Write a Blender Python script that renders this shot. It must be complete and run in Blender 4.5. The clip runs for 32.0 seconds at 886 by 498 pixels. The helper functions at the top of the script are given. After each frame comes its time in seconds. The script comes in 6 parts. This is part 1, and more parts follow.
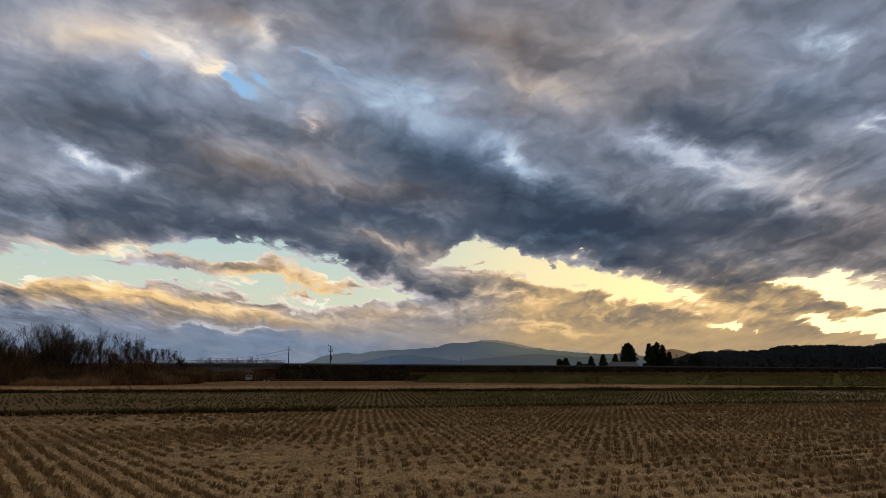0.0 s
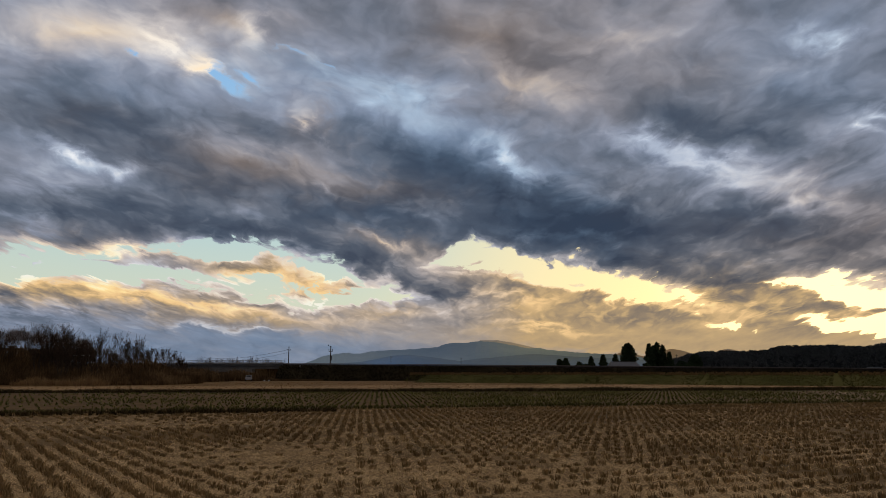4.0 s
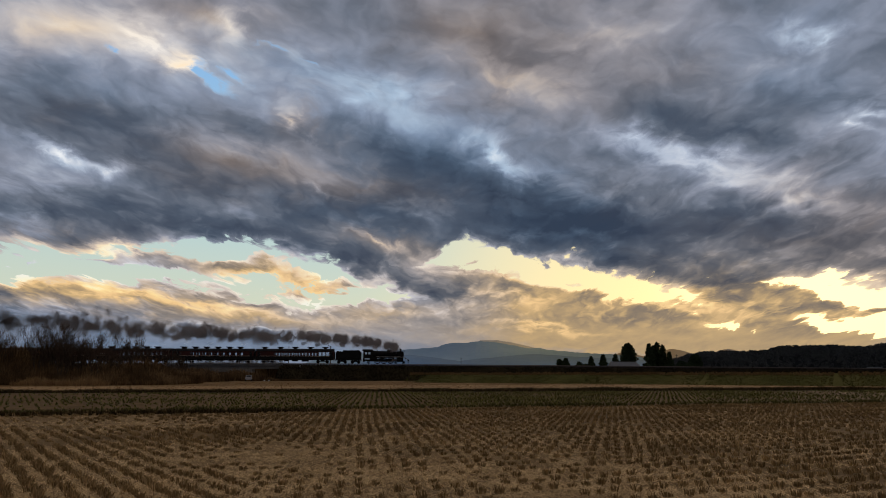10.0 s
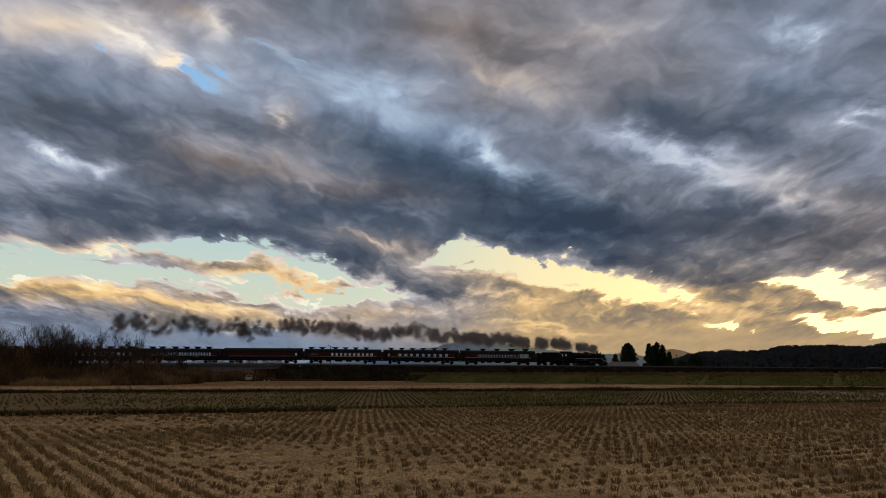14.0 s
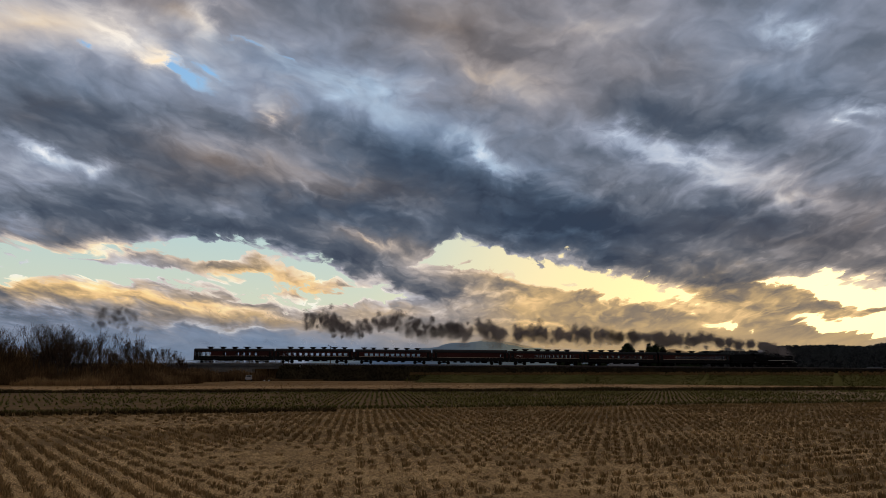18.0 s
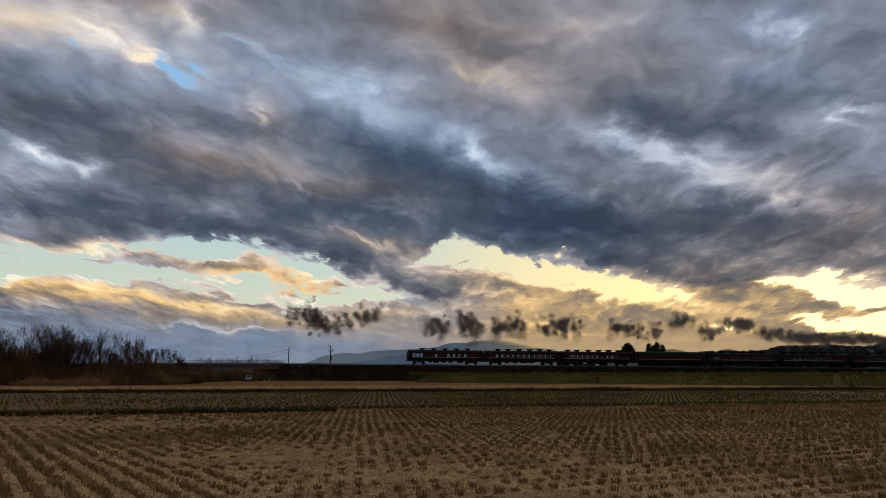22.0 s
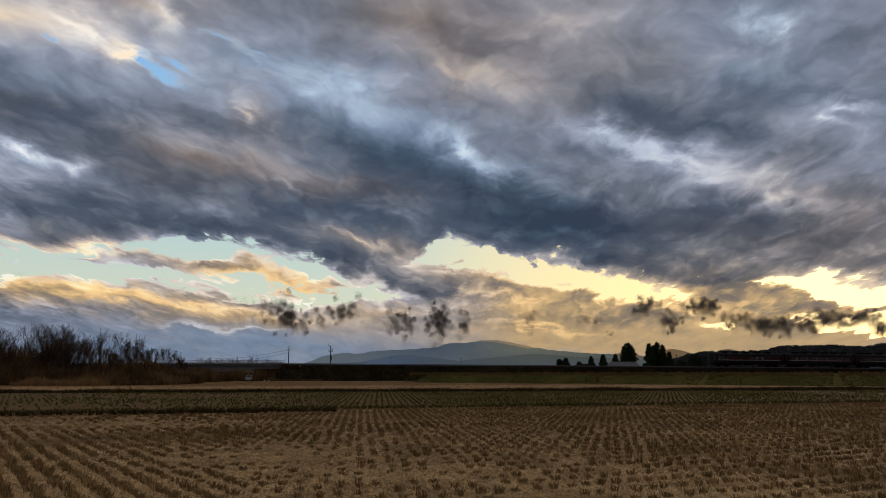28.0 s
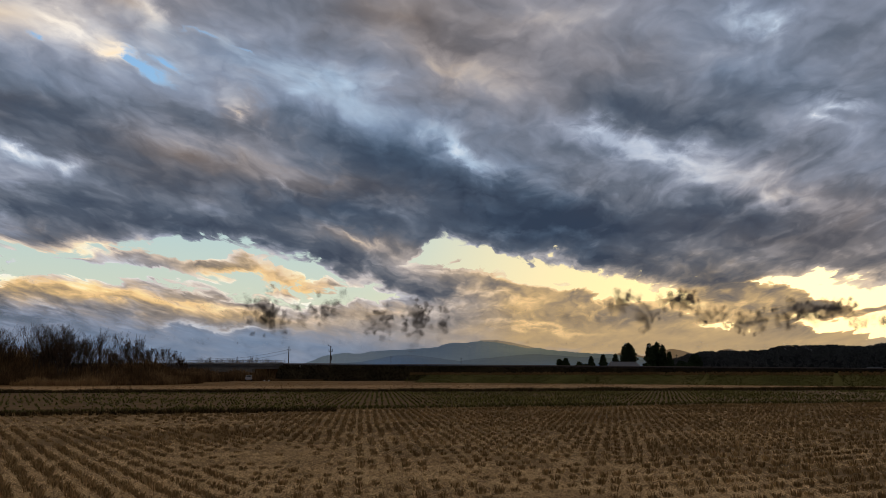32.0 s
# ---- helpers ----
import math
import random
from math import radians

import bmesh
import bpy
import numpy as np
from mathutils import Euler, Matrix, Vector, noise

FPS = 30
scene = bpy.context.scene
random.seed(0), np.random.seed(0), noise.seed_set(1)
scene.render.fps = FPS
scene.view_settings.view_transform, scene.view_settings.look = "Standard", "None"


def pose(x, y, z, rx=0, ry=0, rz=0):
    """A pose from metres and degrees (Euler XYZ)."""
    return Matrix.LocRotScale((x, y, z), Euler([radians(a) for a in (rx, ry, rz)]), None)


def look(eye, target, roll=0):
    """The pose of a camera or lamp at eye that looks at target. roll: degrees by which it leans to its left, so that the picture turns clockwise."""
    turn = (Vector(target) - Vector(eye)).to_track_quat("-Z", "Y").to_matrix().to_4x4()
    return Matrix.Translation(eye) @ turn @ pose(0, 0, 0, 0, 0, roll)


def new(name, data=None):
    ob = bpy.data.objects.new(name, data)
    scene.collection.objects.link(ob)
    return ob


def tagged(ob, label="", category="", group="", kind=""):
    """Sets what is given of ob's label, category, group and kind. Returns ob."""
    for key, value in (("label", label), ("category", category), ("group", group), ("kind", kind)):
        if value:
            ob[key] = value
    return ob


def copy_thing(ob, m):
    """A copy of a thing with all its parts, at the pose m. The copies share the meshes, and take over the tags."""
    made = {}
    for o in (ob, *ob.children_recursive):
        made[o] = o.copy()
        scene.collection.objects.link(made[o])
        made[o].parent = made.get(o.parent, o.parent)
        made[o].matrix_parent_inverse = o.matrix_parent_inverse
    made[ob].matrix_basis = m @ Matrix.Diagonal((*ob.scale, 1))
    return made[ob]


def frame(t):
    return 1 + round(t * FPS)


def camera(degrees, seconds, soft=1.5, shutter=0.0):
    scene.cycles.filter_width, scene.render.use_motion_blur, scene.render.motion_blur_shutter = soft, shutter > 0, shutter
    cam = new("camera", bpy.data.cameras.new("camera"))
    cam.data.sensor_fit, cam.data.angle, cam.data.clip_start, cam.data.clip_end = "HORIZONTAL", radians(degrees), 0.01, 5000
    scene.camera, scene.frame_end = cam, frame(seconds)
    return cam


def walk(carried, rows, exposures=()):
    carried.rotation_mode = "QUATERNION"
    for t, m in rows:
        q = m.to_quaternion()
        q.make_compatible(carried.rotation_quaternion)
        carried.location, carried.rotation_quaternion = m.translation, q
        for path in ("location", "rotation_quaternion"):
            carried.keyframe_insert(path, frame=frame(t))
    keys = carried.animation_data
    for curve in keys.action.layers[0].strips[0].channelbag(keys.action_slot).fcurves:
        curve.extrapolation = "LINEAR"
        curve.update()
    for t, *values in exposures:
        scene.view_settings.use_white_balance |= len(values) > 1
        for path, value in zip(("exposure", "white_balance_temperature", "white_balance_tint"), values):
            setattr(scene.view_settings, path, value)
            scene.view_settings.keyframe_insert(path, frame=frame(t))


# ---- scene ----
import itertools

# ---------------------------------------------------------------- camera
EYE = 1.75
PITCH = 10.18
cam = camera(65, 32.0, soft=0.9)
walk(cam, [(0.0, pose(0, 0, EYE, 90 + PITCH, 0, 0)), (32.0, pose(0, 0, EYE, 90 + PITCH, 0, 0))])

# railway: a straight line seen almost square on, falling gently to the right
TRACK_Y = 191.0
TRACK_ANGLE = 4.96
TC, TS = math.cos(radians(TRACK_ANGLE)), math.sin(radians(TRACK_ANGLE))


def rail_z(x):
    return 4.52 - 0.0072 * max(0.0, x + 34.0) if x < 220 else 4.52 - 0.0072 * 254.0


def track(s, off=0.0):
    """Place on the track s metres along it, off metres to the far side."""
    x = s * TC - off * TS
    return Vector((x, TRACK_Y + s * TS + off * TC, rail_z(x)))


# ---------------------------------------------------------------- light
SUN_AZ, SUN_EL = 29.0, 6.5
world = bpy.data.worlds.new("sky")
scene.world = world
world.use_nodes = True
wn, wl = world.node_tree.nodes, world.node_tree.links
wn.clear()
w_out = wn.new("ShaderNodeOutputWorld")
w_bg = wn.new("ShaderNodeBackground")
w_sky = wn.new("ShaderNodeTexSky")
w_sky.sky_type = "NISHITA"
w_sky.sun_disc = False
w_sky.sun_elevation = radians(SUN_EL)
w_sky.sun_rotation = radians(SUN_AZ)
w_sky.dust_density = 1.6
w_sky.air_density = 1.1
w_bg.inputs["Strength"].default_value = 0.1
# the clear air between the clouds: pale towards the horizon, golden near the sun
w_tc = wn.new("ShaderNodeTexCoord")
w_sep = wn.new("ShaderNodeSeparateXYZ")
wl.new(w_tc.outputs["Generated"], w_sep.inputs[0])
w_ramp = wn.new("ShaderNodeValToRGB")
while len(w_ramp.color_ramp.elements) < 5:
    w_ramp.color_ramp.elements.new(0.5)
for e, (p, c) in zip(w_ramp.color_ramp.elements, ((0.0, (0.52, 0.46, 0.33)), (0.10, (0.66, 0.72, 0.58)), (0.20, (0.50, 0.68, 0.70)), (0.40, (0.28, 0.53, 0.86)), (1.0, (0.14, 0.26, 0.52)))):
    e.position, e.color = p, (*c, 1)
wl.new(w_sep.outputs[2], w_ramp.inputs[0])
w_dot = wn.new("ShaderNodeVectorMath")
w_dot.operation = "DOT_PRODUCT"
wl.new(w_tc.outputs["Generated"], w_dot.inputs[0])
w_dot.inputs[1].default_value = Vector((math.sin(radians(SUN_AZ)), math.cos(radians(SUN_AZ)), math.tan(radians(SUN_EL)))).normalized()
w_near = wn.new("ShaderNodeMapRange")
w_near.interpolation_type = "SMOOTHSTEP"
w_near.inputs["From Min"].default_value = 0.80
w_near.inputs["From Max"].default_value = 1.0
wl.new(w_dot.outputs["Value"], w_near.inputs["Value"])
w_gold = wn.new("ShaderNodeMix")
w_gold.data_type = "RGBA"
wl.new(w_near.outputs[0], w_gold.inputs[0])
wl.new(w_ramp.outputs[0], w_gold.inputs[6])
w_gold.inputs[7].default_value = (1.08, 0.88, 0.45, 1)
w_close = wn.new("ShaderNodeMapRange")
w_close.interpolation_type = "SMOOTHSTEP"
w_close.inputs["From Min"].default_value = 0.975
w_close.inputs["From Max"].default_value = 1.0
wl.new(w_dot.outputs["Value"], w_close.inputs["Value"])
w_white = wn.new("ShaderNodeMix")
w_white.data_type = "RGBA"
wl.new(w_close.outputs[0], w_white.inputs[0])
wl.new(w_gold.outputs[2], w_white.inputs[6])
w_white.inputs[7].default_value = (1.25, 1.08, 0.62, 1)
w_up = wn.new("ShaderNodeVectorMath")
w_up.operation = "SCALE"
w_up.inputs["Scale"].default_value = 10.0
wl.new(w_white.outputs[2], w_up.inputs[0])
w_mix = wn.new("ShaderNodeMix")
w_mix.data_type = "RGBA"
w_mix.inputs[0].default_value = 0.88
wl.new(w_sky.outputs[0], w_mix.inputs[6])
wl.new(w_up.outputs[0], w_mix.inputs[7])
wl.new(w_mix.outputs[2], w_bg.inputs["Color"])
wl.new(w_bg.outputs[0], w_out.inputs["Surface"])

sun = new("sun", bpy.data.lights.new("sun", "SUN"))
sun.data.energy = 1.0
sun.data.angle = radians(10)
sun.data.color = (1.0, 0.8, 0.58)
sun.matrix_basis = look((0, 0, 0), (-math.sin(radians(SUN_AZ)), -math.cos(radians(SUN_AZ)), -math.tan(radians(SUN_EL))))
scene.view_settings.exposure = 0.0
# ---------------------------------------------------------------- materials
def nodes(name):
    m = bpy.data.materials.new(name)
    m.use_nodes = True
    t = m.node_tree
    t.nodes.clear()
    out = t.nodes.new("ShaderNodeOutputMaterial")
    return m, t, out


def mathn(t, op, a, b=None, c=None, clamp=False):
    n = t.nodes.new("ShaderNodeMath")
    n.operation = op
    n.use_clamp = clamp
    for i, v in enumerate((a, b, c)):
        if v is None:
            continue
        if isinstance(v, (int, float)):
            n.inputs[i].default_value = v
        else:
            t.links.new(v, n.inputs[i])
    return n.outputs[0]


def vmath(t, op, a, b=None):
    n = t.nodes.new("ShaderNodeVectorMath")
    n.operation = op
    for i, v in enumerate((a, b)):
        if v is None:
            continue
        if isinstance(v, (tuple, list)):
            n.inputs[i].default_value = v
        else:
            t.links.new(v, n.inputs[i])
    return n.outputs[0]


def mixc(t, fac, a, b, blend="MIX"):
    n = t.nodes.new("ShaderNodeMix")
    n.data_type = "RGBA"
    n.blend_type = blend
    n.clamp_factor = True
    for i, v in ((0, fac), (6, a), (7, b)):
        if isinstance(v, (int, float)):
            n.inputs[i].default_value = v
        elif isinstance(v, (tuple, list)):
            n.inputs[i].default_value = (*v[:3], 1)
        else:
            t.links.new(v, n.inputs[i])
    return n.outputs[2]


def noise_tex(t, vec, scale, detail=4.0, rough=0.55, distort=0.0):
    n = t.nodes.new("ShaderNodeTexNoise")
    n.inputs["Scale"].default_value = scale
    n.inputs["Detail"].default_value = detail
    n.inputs["Roughness"].default_value = rough
    n.inputs["Distortion"].default_value = distort
    if vec is not None:
        t.links.new(vec, n.inputs["Vector"])
    return n


def ramp(t, fac, stops, interp="LINEAR"):
    n = t.nodes.new("ShaderNodeValToRGB")
    n.color_ramp.interpolation = interp
    while len(n.color_ramp.elements) < len(stops):
        n.color_ramp.elements.new(0.5)
    for e, (p, c) in zip(n.color_ramp.elements, stops):
        e.position = p
        e.color = (*c[:3], 1) if len(c) < 4 else c
    t.links.new(fac, n.inputs[0])
    return n.outputs[0]


def smooth(t, v, lo, hi, to0=0.0, to1=1.0, kind="SMOOTHSTEP"):
    n = t.nodes.new("ShaderNodeMapRange")
    n.interpolation_type = kind
    n.inputs["From Min"].default_value = lo
    n.inputs["From Max"].default_value = hi
    n.inputs["To Min"].default_value = to0
    n.inputs["To Max"].default_value = to1
    t.links.new(v, n.inputs["Value"])
    return n.outputs["Result"]


def surface(name, stops, scale=4.0, rough=0.8, metal=0.0, bump=0.3, fine=None, spread=0.0, island=False, coord="Object", spec=0.3):
    """A grained, slightly stained surface: colours by two scales of noise, relief by the finer one."""
    m, t, out = nodes(name)
    tc = t.nodes.new("ShaderNodeTexCoord")
    vec = tc.outputs[coord]
    big = noise_tex(t, vec, scale, 5, 0.6)
    small = noise_tex(t, vec, fine or scale * 9, 4, 0.65)
    f = mathn(t, "MULTIPLY_ADD", big.outputs["Fac"], 0.6, mathn(t, "MULTIPLY", small.outputs["Fac"], 0.4))
    f = smooth(t, f, 0.32, 0.68, kind="LINEAR")
    n = len(stops)
    col = ramp(t, f, [(i / max(1, n - 1), c) for i, c in enumerate(stops)])
    if spread:
        if island:
            g = t.nodes.new("ShaderNodeNewGeometry")
            rnd = g.outputs["Random Per Island"]
        else:
            g = t.nodes.new("ShaderNodeObjectInfo")
            rnd = g.outputs["Random"]
        hs = t.nodes.new("ShaderNodeHueSaturation")
        t.links.new(col, hs.inputs["Color"])
        t.links.new(mathn(t, "MULTIPLY_ADD", rnd, spread * 2, 1 - spread), hs.inputs["Value"])
        col = hs.outputs["Color"]
    b = t.nodes.new("ShaderNodeBsdfPrincipled")
    t.links.new(col, b.inputs["Base Color"])
    b.inputs["Metallic"].default_value = metal
    b.inputs["Specular IOR Level"].default_value = spec
    t.links.new(smooth(t, small.outputs["Fac"], 0.3, 0.7, max(0.02, rough - 0.12), min(1, rough + 0.12), kind="LINEAR"), b.inputs["Roughness"])
    if bump:
        bp = t.nodes.new("ShaderNodeBump")
        bp.inputs["Strength"].default_value = bump
        bp.inputs["Distance"].default_value = 0.02
        t.links.new(small.outputs["Fac"], bp.inputs["Height"])
        t.links.new(bp.outputs[0], b.inputs["Normal"])
    t.links.new(b.outputs[0], out.inputs["Surface"])
    return m


M_SOIL = surface("field_soil", [(0.07, 0.046, 0.02), (0.145, 0.097, 0.045), (0.25, 0.173, 0.083)], 0.5, 0.95, bump=0.8, fine=14, coord="Object", spec=0.03)
M_STRAW = surface("stubble_straw", [(0.11, 0.068, 0.028), (0.27, 0.18, 0.08), (0.58, 0.41, 0.195)], 0.35, 0.85, bump=0, fine=5.5, spread=0.45, island=True, spec=0.03)
M_LITTER = surface("loose_straw", [(0.42, 0.29, 0.135), (0.72, 0.54, 0.29)], 1.0, 0.85, bump=0, spread=0.35, island=True, spec=0.03)
M_EARTH = surface("crop_earth", [(0.056, 0.037, 0.016), (0.105, 0.069, 0.031), (0.155, 0.104, 0.048)], 0.6, 0.95, bump=0.6, fine=12, spec=0.03)
M_LEAF = surface("crop_leaf", [(0.06, 0.062, 0.018), (0.13, 0.125, 0.037), (0.27, 0.24, 0.08)], 0.4, 0.7, bump=0, spread=0.5, island=True, spec=0.03)
M_VERGE = surface("dry_grass_track", [(0.18, 0.118, 0.054), (0.28, 0.186, 0.089), (0.36, 0.245, 0.125)], 0.12, 0.95, bump=0.5, fine=6, spec=0.03)
M_ROUGH = surface("rough_brown_grass", [(0.09, 0.053, 0.022), (0.17, 0.105, 0.045), (0.26, 0.165, 0.075)], 0.12, 0.95, bump=0.5, fine=5, spec=0.03)
M_DARKGRASS = surface("dark_verge_grass", [(0.025, 0.019, 0.008), (0.055, 0.04, 0.017), (0.10, 0.07, 0.03)], 0.5, 0.95, bump=0, spread=0.5, island=True, spec=0.03)
M_GRASS = surface("bank_grass", [(0.05, 0.054, 0.015), (0.08, 0.076, 0.024), (0.15, 0.11, 0.046)], 0.08, 0.95, bump=0.6, fine=5, spec=0.03)
M_GRASSBLADE = surface("bank_grass_blades", [(0.044, 0.046, 0.013), (0.075, 0.074, 0.021), (0.13, 0.108, 0.04)], 0.1, 0.9, bump=0, spread=0.5, island=True, spec=0.03)
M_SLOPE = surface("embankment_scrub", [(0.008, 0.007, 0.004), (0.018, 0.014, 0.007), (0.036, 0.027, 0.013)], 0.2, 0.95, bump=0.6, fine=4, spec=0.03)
M_GROUND = surface("far_ground", [(0.04, 0.036, 0.02), (0.08, 0.065, 0.036), (0.12, 0.095, 0.055)], 0.02, 0.95, bump=0.3, fine=0.6, spec=0.03)
M_BALLAST = surface("ballast", [(0.02, 0.018, 0.016), (0.04, 0.035, 0.03), (0.065, 0.058, 0.05)], 1.5, 0.95, bump=0.8, fine=9, spec=0.03)
M_RAIL = surface("rail_steel", [(0.10, 0.07, 0.05), (0.2, 0.17, 0.15)], 2.0, 0.45, 0.9, 0.1)
M_SLEEPER = surface("sleeper_wood", [(0.04, 0.033, 0.027), (0.08, 0.068, 0.055)], 2.0, 0.9)
M_CONCRETE = surface("bridge_concrete", [(0.07, 0.068, 0.062), (0.12, 0.115, 0.107), (0.17, 0.165, 0.155)], 0.6, 0.9, bump=0.3)
M_STEEL = surface("grey_bridge_steel", [(0.22, 0.22, 0.215), (0.34, 0.335, 0.325)], 1.0, 0.6, 0.2, 0.15)
M_BARK = surface("bark", [(0.035, 0.026, 0.018), (0.07, 0.052, 0.036), (0.10, 0.078, 0.055)], 2.5, 0.9, bump=0.4, spec=0.03)
M_TWIG = surface("twigs", [(0.04, 0.028, 0.02), (0.085, 0.058, 0.04)], 0.6, 0.9, bump=0, spread=0.4, island=True, spec=0.03)
M_SCRUB = surface("dead_scrub", [(0.036, 0.023, 0.011), (0.105, 0.064, 0.03), (0.24, 0.158, 0.076)], 0.15, 0.95, bump=0, spread=0.5, island=True, spec=0.03)
M_REED = surface("dry_reed", [(0.17, 0.1, 0.045), (0.34, 0.22, 0.10)], 0.4, 0.9, bump=0, spread=0.4, island=True, spec=0.03)
M_CONIFER = surface("conifer_needles", [(0.012, 0.018, 0.010), (0.028, 0.04, 0.018), (0.05, 0.06, 0.028)], 0.3, 0.85, bump=0, spread=0.5, island=True, spec=0.03)
M_WOODS = surface("wooded_hill", [(0.046, 0.046, 0.042), (0.07, 0.067, 0.06), (0.098, 0.09, 0.076)], 0.03, 0.95, bump=0, spread=0.4, island=True, spec=0.03)
# near-black base colour carries the shade beneath the hill's tree crowns
M_UNDERWOOD = surface("forest_floor_painted_shade", [(0.006, 0.006, 0.005), (0.01, 0.0095, 0.008)], 0.03, 0.95, bump=0, spec=0.03)
M_BLACK = surface("engine_black", [(0.003, 0.003, 0.003), (0.006, 0.006, 0.006), (0.011, 0.01, 0.0095)], 1.2, 0.6, 0.0, 0.1, spec=0.08)
M_SOOT = surface("sooty_iron", [(0.003, 0.003, 0.003), (0.009, 0.008, 0.007)], 2.0, 0.85, 0.0, 0.2, spec=0.08)
M_WHITE = surface("white_line_paint", [(0.5, 0.48, 0.44), (0.7, 0.68, 0.63)], 1.5, 0.55, 0, 0.05)
M_STRIPE = surface("cream_stripe_paint", [(0.30, 0.24, 0.17), (0.42, 0.35, 0.25)], 0.8, 0.5, 0, 0.05)
M_MAROON = surface("maroon_coach_paint", [(0.022, 0.005, 0.004), (0.036, 0.008, 0.006), (0.05, 0.013, 0.009)], 0.5, 0.45, 0, 0.05, spec=0.15)
M_DARKPAINT = surface("dark_coach_paint", [(0.004, 0.004, 0.004), (0.008, 0.0075, 0.007)], 0.6, 0.45, 0, 0.05, spec=0.12)
M_ROOF = surface("coach_roof", [(0.007, 0.0075, 0.008), (0.013, 0.0135, 0.0145), (0.02, 0.02, 0.02)], 0.7, 0.75, 0, 0.1, spec=0.1)
M_SEAT = surface("seat_cloth", [(0.03, 0.02, 0.02), (0.06, 0.035, 0.03)], 2, 0.9, spec=0.03)
M_WOODPOLE = surface("pole_concrete", [(0.06, 0.055, 0.05), (0.11, 0.1, 0.09)], 1.5, 0.85)
M_TILE = surface("roof_tiles", [(0.09, 0.085, 0.08), (0.16, 0.15, 0.14)], 1.0, 0.7)
M_PLASTER = surface("house_wall", [(0.3, 0.28, 0.25), (0.42, 0.4, 0.36)], 0.6, 0.9)
M_CARPAINT = surface("white_car_paint", [(0.26, 0.26, 0.27), (0.34, 0.34, 0.34)], 0.8, 0.3, 0, 0.0, spec=0.5)
M_TYRE = surface("tyre_rubber", [(0.012, 0.012, 0.012), (0.025, 0.025, 0.025)], 4, 0.8)
M_CABLE = surface("cable", [(0.015, 0.015, 0.015), (0.03, 0.03, 0.03)], 1, 0.6, 0, 0)
# aerial haze is painted into the base colours of the next three
M_MOUNTAIN = surface("haze_tinted_mountain", [(0.17, 0.27, 0.41), (0.195, 0.295, 0.435), (0.22, 0.32, 0.46)], 0.004, 1.0, bump=0, fine=0.03, spec=0.0)
M_MOUNTAIN_NEAR = surface("haze_tinted_foothills", [(0.12, 0.18, 0.275), (0.135, 0.20, 0.295), (0.155, 0.225, 0.32)], 0.004, 1.0, bump=0, fine=0.03, spec=0.0)
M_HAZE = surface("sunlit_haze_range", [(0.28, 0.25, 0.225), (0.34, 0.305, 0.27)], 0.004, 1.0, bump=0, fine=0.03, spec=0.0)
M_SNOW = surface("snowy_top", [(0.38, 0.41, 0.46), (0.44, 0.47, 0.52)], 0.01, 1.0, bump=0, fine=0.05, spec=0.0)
M_SMOKE = surface("coal_smoke", [(0.23, 0.205, 0.195), (0.33, 0.3, 0.288)], 0.3, 1.0, bump=0, spread=0.2, island=True, spec=0.0)
M_STEAM = surface("white_steam", [(0.55, 0.55, 0.58), (0.7, 0.7, 0.72)], 0.3, 1.0, bump=0, spread=0.1, island=True, spec=0.0)

M_GLASS, _t, _o = nodes("window_glass")
_tr = _t.nodes.new("ShaderNodeBsdfTransparent")
_tr.inputs["Color"].default_value = (0.93, 0.94, 0.94, 1)
_gl = _t.nodes.new("ShaderNodeBsdfGlossy")
_gl.inputs["Roughness"].default_value = 0.03
_mx = _t.nodes.new("ShaderNodeMixShader")
_mx.inputs[0].default_value = 0.04
_t.links.new(_tr.outputs[0], _mx.inputs[1])
_t.links.new(_gl.outputs[0], _mx.inputs[2])
_t.links.new(_mx.outputs[0], _o.inputs["Surface"])

M_LAMP, _t, _o = nodes("coach_lamp")
_e = _t.nodes.new("ShaderNodeEmission")
_e.inputs["Color"].default_value = (1.0, 0.75, 0.42, 1)
_e.inputs["Strength"].default_value = 2.5
_t.links.new(_e.outputs[0], _o.inputs["Surface"])
# ---------------------------------------------------------------- mesh helpers
def part(name, bm, material, parent=None, label=""):
    """Links a bmesh as one mesh object, under a thing or a part where one is given."""
    me = bpy.data.meshes.new(name)
    bm.to_mesh(me)
    bm.free()
    me.materials.append(material)
    ob = new(name, me)
    if parent is not None:
        ob.parent = parent
    if label:
        ob["label"] = label
    return ob


def mesh_ob(name, verts, faces, material, parent=None, smooth_faces=False):
    me = bpy.data.meshes.new(name)
    me.from_pydata([tuple(v) for v in verts], [], [tuple(f) for f in faces])
    me.materials.append(material)
    if smooth_faces:
        me.polygons.foreach_set("use_smooth", [True] * len(me.polygons))
    ob = new(name, me)
    if parent is not None:
        ob.parent = parent
    return ob


def fast_mesh(name, verts, tris, material, parent=None):
    """A mesh of triangles from arrays."""
    verts, tris = np.asarray(verts, np.float32), np.asarray(tris, np.int32)
    me = bpy.data.meshes.new(name)
    me.vertices.add(len(verts))
    me.vertices.foreach_set("co", verts.ravel())
    me.loops.add(tris.size)
    me.loops.foreach_set("vertex_index", tris.ravel())
    me.polygons.add(len(tris))
    me.polygons.foreach_set("loop_start", np.arange(0, tris.size, 3, dtype=np.int32))
    me.polygons.foreach_set("loop_total", np.full(len(tris), 3, np.int32))
    me.update()
    me.validate()
    me.materials.append(material)
    ob = new(name, me)
    if parent is not None:
        ob.parent = parent
    return ob


